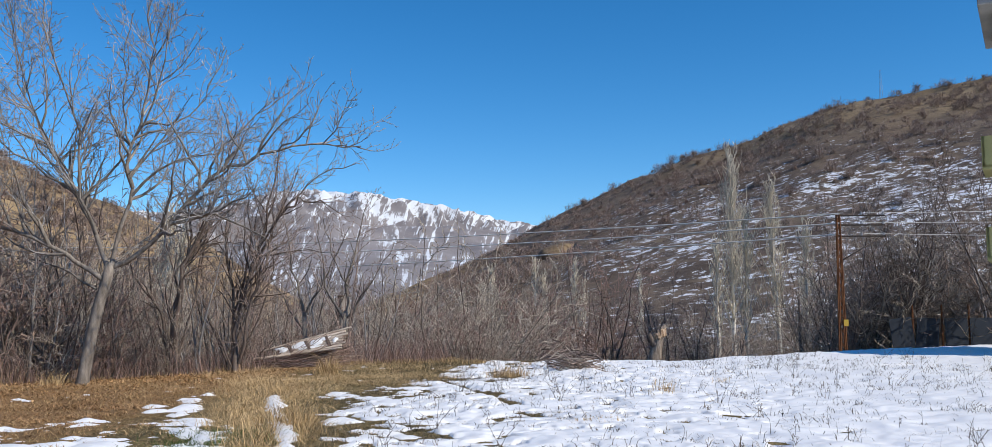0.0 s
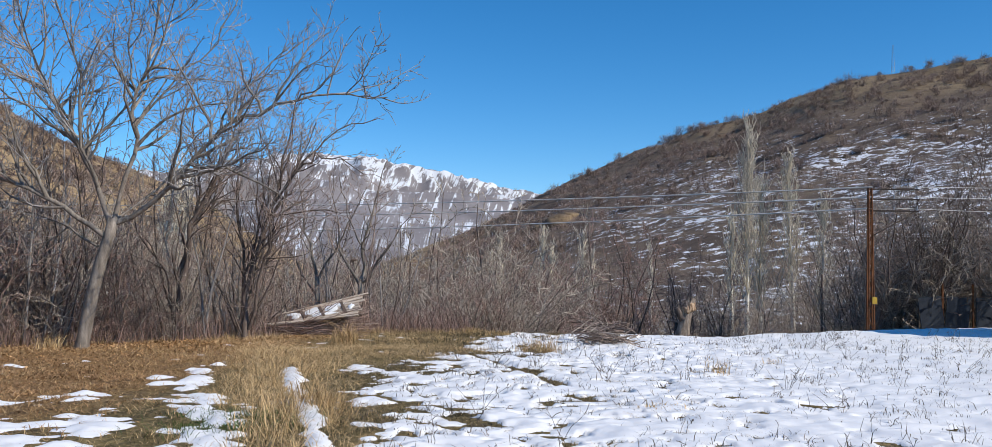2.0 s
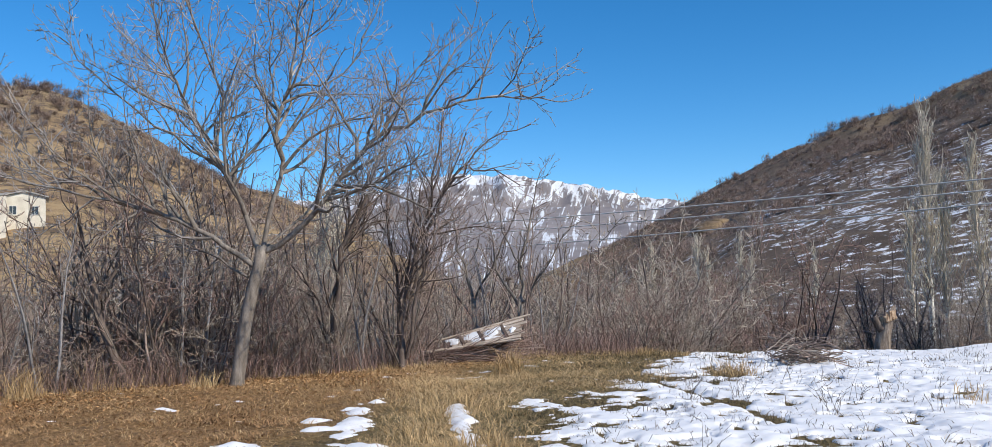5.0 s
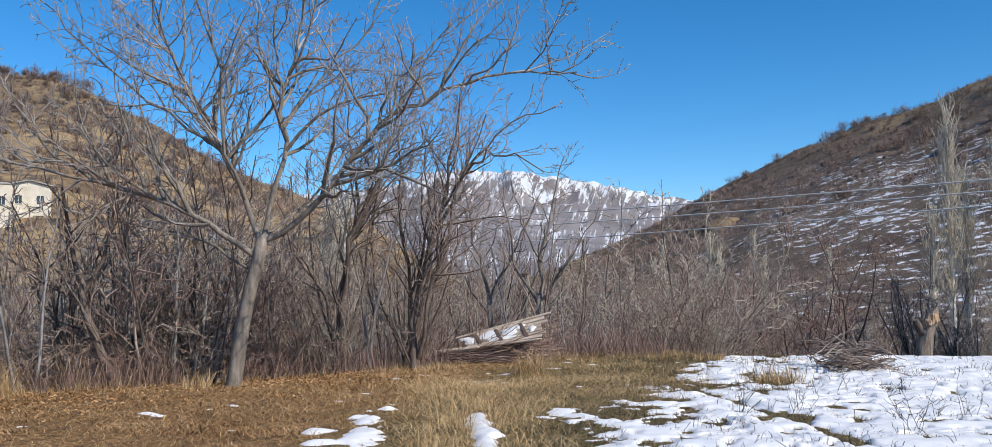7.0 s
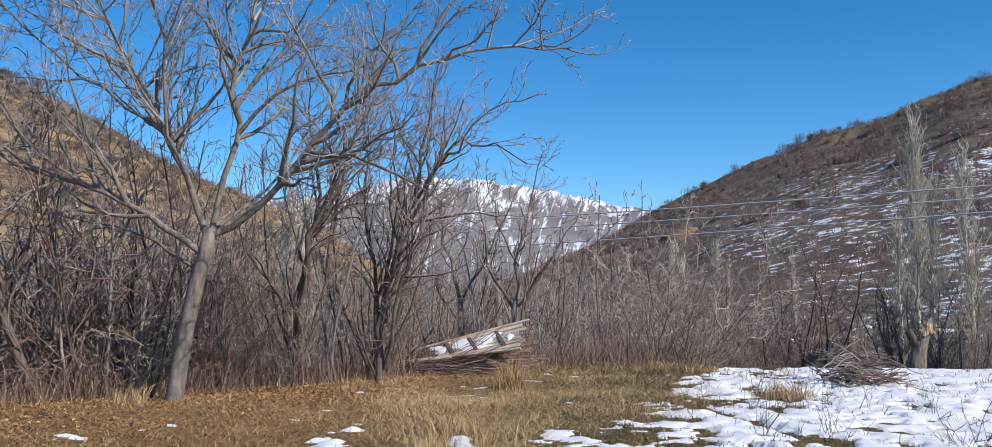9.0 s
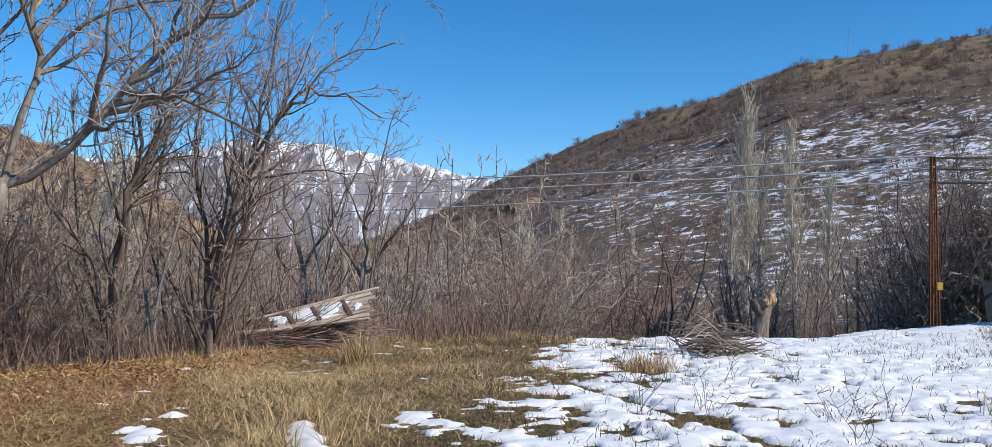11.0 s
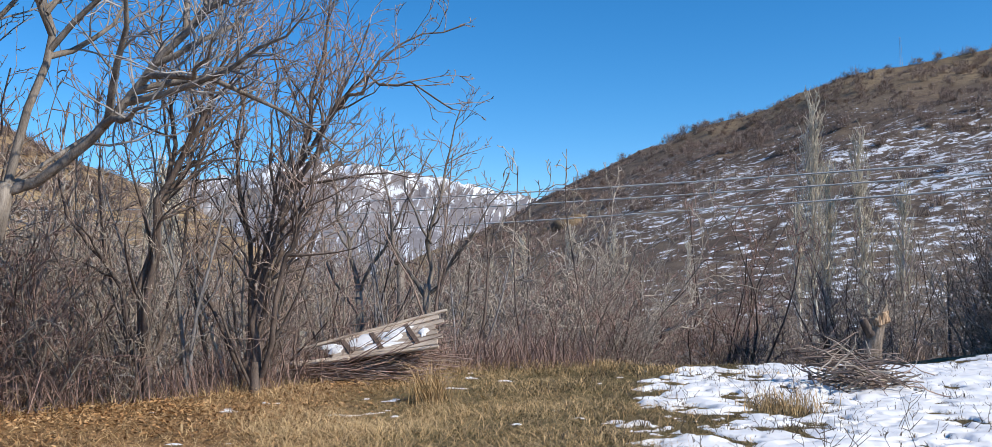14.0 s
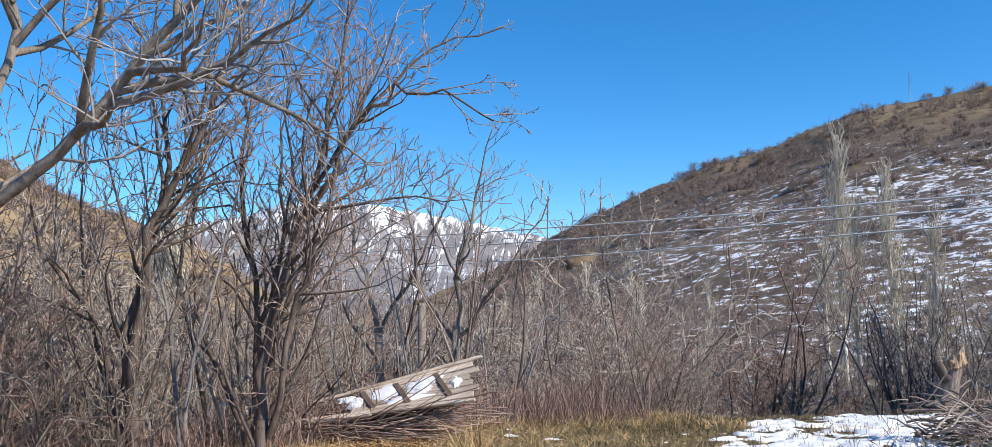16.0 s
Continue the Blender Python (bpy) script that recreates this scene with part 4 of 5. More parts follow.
for k in range(230):          # along the bank
    bx = -27 + 27 * (k + rng.random()) / 230
    if (-6.2 < bx < -2.9 and rng.random() < 0.4) or (bx < -9.5 and rng.random() < 0.25):
        continue
    by = float(along(EDGE, bx)) + 0.4 + 5.5 * rng.random() ** 1.3 + (1.6 if bx > -5.5 else 0)
    sz = rng.uniform(0.5, 1.0) * (0.85 if bx > -4.2 else 0.95 if bx > -9.5 else 1.4)
    plant(rng.choice(near_kinds), bx, by, sz, "bare_shrub", "tangled bare brown shrub on the bank", "bare shrubs along the bank")
far_spots = []
for k in range(300):          # trees down in the valley
    a, d = radians(rng.uniform(-56, 36)), rng.uniform(34, 92)
    bx, by = CX + d * math.sin(a), CY + d * math.cos(a)
    if by < float(along(EDGE, bx)) + 8:
        continue
    sz = rng.uniform(0.75, 1.15) * (0.85 + 0.3 * (-0.58 < a < -0.12) + 0.45 * (a > 0.30))
    if 0.14 < a < 0.35 and d < 54 and rng.random() < 0.4:
        continue
    if d > 56:
        far_spots.append((bx, by, sz))
    else:
        plant(rng.choice(far_kinds), bx, by, sz, "bare_tree", "bare grey-brown tree in the valley thicket", "bare trees in the valley")
grove("far_thicket", far_kinds, far_spots, "bare grey-brown trees filling the valley floor")
for k in range(295):          # dense low bushes between them
    a, d = radians(rng.uniform(-54, 34)), 31 + 42 * rng.random() ** 0.8
    bx, by = CX + d * math.sin(a), CY + d * math.cos(a)
    if by < float(along(EDGE, bx)) + 7:
        continue
    if a > 0.2 and rng.random() < 0.55:
        continue
    plant(rng.choice(low_kinds), bx, by, rng.uniform(0.8, 1.3) * (0.75 if a < -0.62 else 0.55 if a > 0.15 else 1.0), "thicket_bush", "dense reddish bare bush in the valley thicket", "bushes of the valley thicket")


bank_kinds = [shrub_meshes("bare_tree", 370 + k, 5.6 + 0.5 * k, 5, (TWIG_GREY, TWIG, TWIG_PALE, TWIG_PALE)[k], 0.015, (2.0, 2.4, 2.0), 0.4, bark=(BARK_DARK, BARK)[k % 2]) for k in range(4)]
for k in range(100):          # just below the bank
    a, d = radians(-57 + 55 * (k + rng.random()) / 100), rng.uniform(27, 44)
    bx, by = CX + d * math.sin(a), CY + d * math.cos(a)
    if by > float(along(EDGE, bx)) + 5:
        plant(rng.choice(bank_kinds), bx, by, rng.uniform(0.85, 1.2) * (0.8 if a < -0.64 else 1.35 if a < -0.45 else 1.0), "bare_tree", "twiggy bare tree standing below the bank", "bare trees below the bank")
big_kinds = [shrub_meshes("bare_tree", 360 + k, 9.0 + 0.6 * k, 3, (TWIG, TWIG_GREY, BARK_DARK)[k], 0.018, (1.5, 1.9, 1.9), 0.35) for k in range(3)]
for k in range(22):
    a, d = radians(20.5 + 10 * (k + rng.random()) / 22), rng.uniform(43, 52)
    plant(rng.choice(big_kinds), CX + d * math.sin(a), CY + d * math.cos(a), rng.uniform(0.8, 1.1), "bare_tree", "tall dark bare tree behind the fence", "bare trees behind the fence")
for k in range(26):           # taller trees behind the fence
    a, d = radians(rng.uniform(19.5, 30)), rng.uniform(44, 60)
    plant(rng.choice(far_kinds), CX + d * math.sin(a), CY + d * math.cos(a), rng.uniform(1.2, 1.6), "bare_tree", "tall dark bare tree behind the fence", "bare trees behind the fence")


grove_kinds = [shrub_meshes("bare_tree", 380 + k, 6.0 + 0.6 * k, 4, (TWIG_PALE, TWIG, TWIG_GREY)[k], 0.02, (1.8, 2.2, 2.0), 0.35) for k in range(3)]
orchard = []
for k in range(130):          # round the village houses
    a, d = radians(rng.uniform(-58, -24)), rng.uniform(84, 128)
    if -0.9 < a < -0.64 and rng.random() < 0.85:      # the houses stand free
        continue
    orchard.append((CX + d * math.sin(a), CY + d * math.cos(a), rng.uniform(0.7, 1.15)))
grove("orchard_trees", grove_kinds, orchard, "bare orchard trees below the village houses")


def sapling(x, y, height, seed):
    """A slim upright stem with a few rising side shoots."""
    r_ = random.Random(seed)
    t, tw = Tubes(), Tubes()
    p = dict(depth=1, dense=(2.2, 2.6), short=(0.26, 0.34), spread=(26, 52), up=0.3, lift=0.07, wobble=0.13, taper=0.5, thin=0.0085, limb=9.0, seg=0.25, bare=0.22)
    for _ in range(r_.randint(1, 3)):
        q = bent(r_, (r_.gauss(0, 0.12), r_.gauss(0, 0.12), -0.3), (r_.gauss(0, 0.16), r_.gauss(0, 0.16), 1), height * r_.uniform(0.75, 1.05), 8, 0.07, 0.04)
        t.add(q, [max(0.011, 0.034 * (1 - 0.85 * i / 8)) for i in range(9)], 5, False)
        sprout(r_, (t, tw), q, 0.03, 0, p)
    bark = (TWIG_PALE, TWIG, TWIG_GREY, BARK_DARK)[seed % 4]
    ob = new("sapling", t.mesh("sapling", bark))
    part_me("crown", tw.mesh("crown", bark), ob)
    ob.matrix_world = pose(x, y, float(land(np.array([x]), np.array([y]))[0]))
    return tagged(ob, "slim bare sapling rising from the bank", "tree", "saplings along the bank")


for k in range(34):
    bx = -21.5 + 13 * (k + rng.random()) / 34
    sapling(bx, float(along(EDGE, bx)) + 0.3 + 3.2 * rng.random(), rng.uniform(3.4, 6.0), 600 + k)
for k in range(16):
    bx = -8.0 + 4.5 * (k + rng.random()) / 16
    sapling(bx, float(along(EDGE, bx)) + 0.6 + 3.5 * rng.random(), rng.uniform(3.0, 4.8), 640 + k)


def bank_places(n, x0, x1, deep, seed):
    g = np.random.default_rng(seed)
    x = g.uniform(x0, x1, n)
    return np.stack([x, along(EDGE, x) - 0.15 + deep * g.uniform(0, 1, n) ** 1.4], -1)


tagged(new("undergrowth", blades("undergrowth", bank_places(17000, -26, -1.5, 5.5, 61), 0.7, 0.010, 0.9, TWIG_RED, 62)), "reddish brown leafless undergrowth along the bank", "undergrowth", kind="stuff")
tagged(new("dry_bank_weeds", blades("dry_bank_weeds", bank_places(3200, -26, -8.5, 4.5, 63), 0.6, 0.010, 1.0, DRY_WEED, 64)), "pale dry weed stalks along the bank", "weeds", kind="stuff")
tagged(new("grass_fringe", blades("grass_fringe", bank_places(5000, -24, -3.5, 0.8, 65), 0.17, 0.008, 1.2, STRAW, 66)), "fringe of dry yellow grass along the brink of the bank", "grass", kind="stuff")


# ---- scrub on the hills ----
def scrub(name, n, seed, az0, az1, r0, r1, size, mat, test=None, k=56, ball=False):
    """Many small bare bushes, each a spray of thin blades."""
    g = np.random.default_rng(seed)
    a, r = np.radians(g.uniform(az0, az1, n)), r0 + (r1 - r0) * np.sqrt(g.uniform(0, 1, n))
    x, y = CX + r * np.sin(a), CY + r * np.cos(a)
    if test is not None:
        ok = g.uniform(0, 1, n) < test(x, y)
        x, y = x[ok], y[ok]
    z = land(x, y)
    m = len(x)
    s = size * g.uniform(0.4, 1.3, m) ** 1.4
    ang, tilt = g.uniform(0, 2 * np.pi, (m, k)), np.abs(g.normal(0, 1.15, (m, k)))
    ln = s[:, None] * g.uniform(0.5, 1.0, (m, k))
    bx = x[:, None] + g.normal(0, 0.2, (m, k)) * s[:, None]
    by = y[:, None] + g.normal(0, 0.2, (m, k)) * s[:, None]
    bz = z[:, None] + np.zeros((m, k)) - 0.2
    ex, ey, ez = bx + ln * np.sin(tilt) * np.cos(ang), by + ln * np.sin(tilt) * np.sin(ang), bz + 0.75 * ln * np.cos(tilt)
    if ball:
        bx, by = x[:, None] + g.normal(0, 0.16, (m, k)) * s[:, None], y[:, None] + g.normal(0, 0.16, (m, k)) * s[:, None]
        bz = z[:, None] + s[:, None] * g.uniform(-0.05, 0.45, (m, k))
        up = g.uniform(-0.25, 1.0, (m, k))
        flat = np.sqrt(np.clip(1 - up * up, 0, 1))
        ex, ey, ez = bx + 0.5 * ln * flat * np.cos(ang), by + 0.5 * ln * flat * np.sin(ang), bz + 0.5 * ln * up
    w = 0.035 + 0.004 * s[:, None]
    co = np.stack([np.stack([bx - w * np.cos(ang + 1.5), by - w * np.sin(ang + 1.5), bz], -1), np.stack([bx + w * np.cos(ang + 1.5), by + w * np.sin(ang + 1.5), bz], -1), np.stack([ex, ey, ez], -1)], 2)
    return tri_mesh(name, co.reshape(-1, 3), np.arange(m * k * 3).reshape(-1, 3), mat)


tagged(new("hill_scrub", scrub("hill_scrub", 6000, 401, -6, 34, 120, 400, 2.4, TWIG, lambda x, y: 0.3 + 0.7 * smooth(-0.3, 0.4, fbm(x / 30, y / 30, 3, 95)))), "small bare bushes scattered over the snowy hillside", "scrub", kind="stuff")
tagged(new("hill_scrub", scrub("hill_scrub", 4200, 402, -60, -22, 130, 330, 2.0, TWIG, lambda x, y: 0.2 + 0.8 * smooth(-0.2, 0.5, fbm(x / 30, y / 30, 3, 96)))), "small bare bushes scattered over the brown hill", "scrub", kind="stuff")
tagged(new("hill_bushes", scrub("hill_bushes", 420, 405, -4, 32, 150, 395, 4.2, TWIG, None, 190, True)), "round bare bushes scattered up the snowy hillside", "scrub", kind="stuff")
tagged(new("hill_bushes", scrub("hill_bushes", 700, 406, -58, -24, 150, 325, 3.8, TWIG, None, 190, True)), "round bare bushes scattered up the brown hill", "scrub", kind="stuff")
tagged(new("ridge_trees", scrub("ridge_trees", 62, 403, 4, 30, 388, 404, 5.6, TWIG, None, 300, True)), "low round trees along the ridge", "trees", kind="stuff")
tagged(new("ridge_trees", scrub("ridge_trees", 46, 404, -44, -36, 318, 330, 4.6, TWIG, None, 260, True)), "low round trees along the hilltop", "trees", kind="stuff")


def ground_z(x, y):
    return float(land(np.array([x]), np.array([y]))[0])


# ---- heap of brushwood under old boards ----
pile = empty("brushwood_heap", pose(-5.0, 23.2, ground_z(-5.0, 23.2)) @ Matrix.Diagonal((1.06, 1.06, 1.0, 1)), "heap of reddish cut brushwood stacked on the bank", "brushwood heap")
rng = random.Random(21)
for k in range(210):
    t = Tubes()
    lv = k / 210
    y0, z0 = rng.uniform(-0.55, 0.6), 0.05 + 0.30 * lv + rng.uniform(-0.02, 0.03)
    ln = rng.uniform(1.2, 2.4) * (1 - 0.25 * lv)
    cx = rng.uniform(-0.3, 0.7)
    rr = rng.uniform(0.006, 0.015)
    q = bent(rng, (cx - ln / 2, y0, z0 - 0.06), (1, rng.gauss(0, 0.12), rng.gauss(0.08, 0.09)), ln, 6, 0.15, 0.0)
    t.add(q, [rr * (1 - 0.1 * i) for i in range(7)], 5)
    part_me("stick", t.mesh("stick", TWIG_RED if rng.random() < 0.7 else TWIG), pile)
boards = empty("board_cover", pose(-5.0, 23.2, ground_z(-5.0, 23.2)) @ Matrix.Diagonal((1.06, 1.06, 1.0, 1)), "panel of weathered grey boards with dark battens, patched with snow", "wooden panel")
CORNERS = [Vector(q) for q in ((-1.08, 0.25, 0.40), (0.98, 0.45, 0.96), (-1.1, -0.35, 0.25), (1.02, -0.5, 0.54))]    # back left, back right, front left, front right


def on_panel(u, v, up=0.0):
    """A point of the warped panel: u along it, v from its front edge to its back one."""
    back, front = CORNERS[0].lerp(CORNERS[1], u), CORNERS[2].lerp(CORNERS[3], u)
    return front.lerp(back, v) + Vector((-0.22, -0.5, 0.84)) * up


def bar_between(name, a, b, w, h, mat, parent, label="", bevel=0.008):
    """A straight bar from a to b in its parent's space, flat on the panel."""
    a, b = Vector(a), Vector(b)
    bm = bmesh.new()
    add_box(bm, Matrix.Identity(4), ((b - a).length, w, h), bevel)
    ob = part(name, bm, mat, parent, label)
    ax = (b - a).normalized()
    flat = (CORNERS[1] - CORNERS[2]).cross(CORNERS[0] - CORNERS[3]).normalized()
    ay = flat.cross(ax).normalized()
    m = Matrix((ax, ay, ax.cross(ay))).transposed().to_4x4()
    m.translation = (a + b) / 2
    ob.matrix_local = m
    return ob


for k in range(6):
    v = (k + 0.5) / 6
    bar_between("board", on_panel(0.25 + 0.06 * rng.random(), v + 0.02 * rng.gauss(0, 1), 0.008 * rng.random()), on_panel(1.02 - 0.1 * rng.random(), v + 0.02 * rng.gauss(0, 1), 0.012 * rng.random()), 0.145, 0.024, WOOD, boards)
for u in (0.36, 0.56, 0.8):
    bar_between("batten", on_panel(u + 0.06, 0.12, 0.03), on_panel(u - 0.05, 0.86, 0.03), 0.075, 0.03, WOOD_DARK, boards)
bar_between("edge_pole", on_panel(-0.02, 1.02, 0.02), on_panel(1.04, 1.02, 0.03), 0.06, 0.045, WOOD, boards, "pale split edge pole", 0.015)
bar_between("edge_pole", on_panel(-0.04, -0.03, 0.0), on_panel(0.42, -0.03, 0.0), 0.10, 0.06, WOOD, boards, "pale split edge pole", 0.02)
bar_between("edge_pole", on_panel(0.38, -0.02, 0.0), on_panel(1.0, -0.02, 0.0), 0.05, 0.05, WOOD, boards, "pale split edge pole", 0.015)


def snow_patch(parent, c, size, seed):
    """A thin ragged sheet of snow with rounded edges."""
    bm = bmesh.new()
    rows = []
    for j in range(6):
        f = j / 5
        row = []
        for k in range(36):
            a = 2 * math.pi * k / 36
            ragged = 1 + 0.55 * noise.noise(Vector((math.cos(a) * 1.5 + seed, math.sin(a) * 1.5, seed))) + 0.25 * noise.noise(Vector((math.cos(a) * 4 + seed, math.sin(a) * 4, 3)))
            row.append(bm.verts.new((size[0] * ragged * f * math.cos(a), size[1] * ragged * f * math.sin(a), 0.03 * (1 - f ** 4) - 0.006)))
        rows.append(row)
    for j in range(5):
        for k in range(36):
            if j == 0:
                bm.faces.new((rows[0][k], rows[1][k], rows[1][(k + 1) % 36])) if k else None
            bm.faces.new((rows[j][k], rows[j + 1][k], rows[j + 1][(k + 1) % 36], rows[j][(k + 1) % 36])) if j else None
    bmesh.ops.remove_doubles(bm, verts=bm.verts, dist=1e-5)
    for f in bm.faces:
        f.smooth = True
    ob = part("snow_patch", bm, SNOW, parent, "patch of old snow")
    u, v = c
    ax = (on_panel(u + 0.1, v) - on_panel(u, v)).normalized()
    ay = (on_panel(u, v + 0.1) - on_panel(u, v))
    az_ = ax.cross(ay).normalized()
    ay = az_.cross(ax)
    m = Matrix((ax, ay, az_)).transposed().to_4x4()
    m.translation = on_panel(u, v) + az_ * 0.016
    ob.matrix_local = m
    return ob


for k, (lu, lv, la, lb) in enumerate(((0.46, 0.62, 0.22, 0.22), (0.67, 0.6, 0.20, 0.2), (0.3, 0.45, 0.13, 0.15), (0.60, 0.25, 0.34, 0.09), (0.74, 0.72, 0.14, 0.11), (0.22, 0.7, 0.12, 0.1), (0.88, 0.5, 0.07, 0.16))):
    snow_patch(boards, (lu, lv), (la, lb), 3.1 * k + 1)


def lump(name, c, size, mat, parent, seed, label="", flat=1.0):
    """A rounded uneven lump."""
    bm = bmesh.new()
    bmesh.ops.create_icosphere(bm, subdivisions=3, radius=1.0)
    for v in bm.verts:
        f = 1 + 0.28 * noise.noise(v.co * 1.7 + Vector((seed, 0, 0))) + 0.1 * noise.noise(v.co * 4.5 + Vector((0, seed, 0)))
        v.co = Vector((v.co.x * size[0] * f, v.co.y * size[1] * f, v.co.z * size[2] * f * flat))
    for f in bm.faces:
        f.smooth = True
    ob = part(name, bm, mat, parent, label)
    ob.matrix_local = pose(*c)
    return ob


# ---- cut branches in a loose heap beside the stump ----
branches = empty("branch_heap", pose(1.75, 21.9, ground_z(1.75, 21.9)), "loose heap of cut grey branches lying on the snow", "branch heap")
for k in range(190):
    t = Tubes()
    a = rng.gauss(0, 0.6) + (math.pi if rng.random() < 0.5 else 0)
    ln = rng.uniform(0.35, 1.0)
    f = rng.random()
    c = Vector((rng.gauss(0, 0.3 - 0.12 * f), rng.gauss(0, 0.3), 0.03 + 0.44 * f ** 1.3))
    d = Vector((math.cos(a), math.sin(a), rng.gauss(0, 0.10)))
    q = bent(rng, c - d * ln / 2, d, ln, 6, 0.23, -0.01)
    q = [Vector((v.x, v.y, max(v.z, 0.012))) for v in q]
    r = rng.uniform(0.007, 0.018)
    t.add(q, [r * (1 - 0.11 * i) for i in range(7)], 5)
    part_me("branch", t.mesh("branch", (TWIG, TWIG_PALE, BARK_DARK, TWIG)[k % 4]), branches)

# ---- broken stump ----
STUMP_BARK = material("weathered_stump", ((0.10, 0.075, 0.058), (0.24, 0.19, 0.15), (0.40, 0.33, 0.27)), 3.0, 0.9, 0.7, 22, (5, 5, 1))
stump = empty("tree_stump", pose(4.9, 29.4, ground_z(4.9, 29.4) - 0.05) @ Matrix.Diagonal((1.2, 1.15, 1.3, 1)), "broken-off tree stump with a torn pale top", "tree stump")
bm = bmesh.new()
rings, sides = 16, 18
loop = []
for i in range(rings + 1):
    f = i / rings
    z = -0.15 + 1.12 * f
    rad = 0.15 * (1.15 - 0.35 * f + 0.55 * max(0, f - 0.6))
    cx_ = -0.02 + 0.16 * f * f
    row = []
    for k in range(sides):
        a = 2 * math.pi * k / sides
        rr = rad * (1 + 0.2 * noise.noise(Vector((math.cos(a) * 1.6, math.sin(a) * 1.6, z * 2.2))))
        zz = z + (f ** 4) * (0.14 * math.cos(a + 0.4) + 0.12 * noise.noise(Vector((math.cos(a) * 4, math.sin(a) * 4, 7))))
        row.append(bm.verts.new((cx_ + rr * math.cos(a) * 1.15, rr * math.sin(a), zz)))
    loop.append(row)
for i in range(rings):
    for k in range(sides):
        bm.faces.new((loop[i][k], loop[i][(k + 1) % sides], loop[i + 1][(k + 1) % sides], loop[i + 1][k]))
part("stump_trunk", bm, STUMP_BARK, stump)
bm = bmesh.new()
for k in range(14):
    a = 2 * math.pi * k / 14
    add_box(bm, pose(0.12 + 0.13 * math.cos(a), 0.13 * math.sin(a), 0.84 + 0.08 * math.cos(a + 0.4), rng.gauss(0, 16), rng.gauss(0, 16), math.degrees(a)), (0.10, 0.08, rng.uniform(0.12, 0.24)), 0.02)
part("torn_wood", bm, BROKEN_WOOD, stump, "torn orange-brown heartwood")
t = Tubes()
t.add(bent(rng, (-0.02, -0.05, 0.62), (-0.7, -0.2, 0.7), 0.3, 4, 0.05, 0.1), [0.1, 0.095, 0.085, 0.08, 0.07], 8)
part_me("branch_stub", t.mesh("branch_stub", BARK_DARK), stump)

# ---- post behind the heap ----
post = empty("wooden_post", pose(-5.62, 31.0, ground_z(-5.62, 31.0)), "weathered upright wooden post with a dark head", "post")
t = Tubes()
hp = 1.84 - ground_z(-5.62, 31.0)
t.add([Vector((0, 0, -0.3)), Vector((0.01, 0, hp * 0.5)), Vector((0.03, 0, hp))], [0.105, 0.095, 0.085], 9)
part_me("shaft", t.mesh("shaft", BARK), post)
box_part("post_head", (-0.03, 0, hp + 0.02), (0.22, 0.14, 0.13), WOOD_DARK, post, bevel=0.03)

# ---- iron line pole with cross-arms ----
PZ = ground_z(14.5, 39.5)
top = 5.35 - PZ
pole = empty("power_pole", pose(14.5, 39.5, PZ), "rusty lattice iron power pole with cross-arms", "power pole")
for sx_ in (-1, 1):
    for sy_ in (-1, 1):
        t = Tubes()
        t.add([Vector((sx_ * 0.13, sy_ * 0.11, -0.2)), Vector((sx_ * 0.06, sy_ * 0.06, top))], [0.032, 0.028], 4)
        part_me("upright", t.mesh("upright", RUST, False), pole)
for k in range(int(top / 0.32)):
    f = k * 0.32 / top
    w = 0.13 - 0.07 * f
    for sy_ in (-1, 1):
        t = Tubes()
        s = 1 if k % 2 else -1
        t.add([Vector((-s * w, sy_ * w * 0.85, k * 0.32)), Vector((s * w, sy_ * w * 0.85, k * 0.32 + 0.3))], [0.02, 0.02], 4)
        part_me("lattice_bar", t.mesh("lattice_bar", RUST, False), pole)
for zz in (top - 0.04, top - 0.46, top - 0.95):
    box_part("cross_arm", (0.98, 0, zz), (2.1, 0.06, 0.065), DARK_IRON, pole)
t = Tubes()
t.add([Vector((0.1, 0, top - 2.0)), Vector((1.95, 0, top - 0.95))], [0.03, 0.03], 5)
part_me("brace", t.mesh("brace", DARK_IRON), pole)
for zz in (top - 0.04, top - 0.46, top - 0.95):
    for xx in (1.0, 1.95):
        bm = bmesh.new()
        bmesh.ops.create_cone(bm, cap_ends=True, segments=8, radius1=0.05, radius2=0.035, depth=0.14)
        ob = part("insulator", bm, STEEL, pole, "small grey insulator")
        ob.matrix_local = pose(xx, 0, zz + 0.1)
YELLOW = material("yellow_plate_paint", ((0.55, 0.36, 0.05), (0.65, 0.45, 0.08)), 5, 0.6, 0.1, 30)
box_part("warning_plate", (0.1, -0.2, 1.75), (0.2, 0.015, 0.28), YELLOW, pole, "small yellow warning plate")


def wire(a, b, sag, r=0.034):
    t = Tubes()
    a, b = Vector(a), Vector(b)
    t.add([a.lerp(b, s / 24) - Vector((0, 0, sag * 4 * (s / 24) * (1 - s / 24))) for s in range(25)], [r] * 25, 4, False)
    return tagged(new("power_line", t.mesh("power_line", WIRE)), "thin bare overhead power line", "power line", "overhead lines")


for dz, ez in ((0.0, 7.2), (-0.42, 6.2), (-0.9, 4.6)):
    wire((14.6, 39.5, 5.4 + dz), (-46, 84, ez), 0.5)
    wire((15.6, 39.5, 5.42 + dz), (75, 44, ez + 1), 0.6, 0.014)

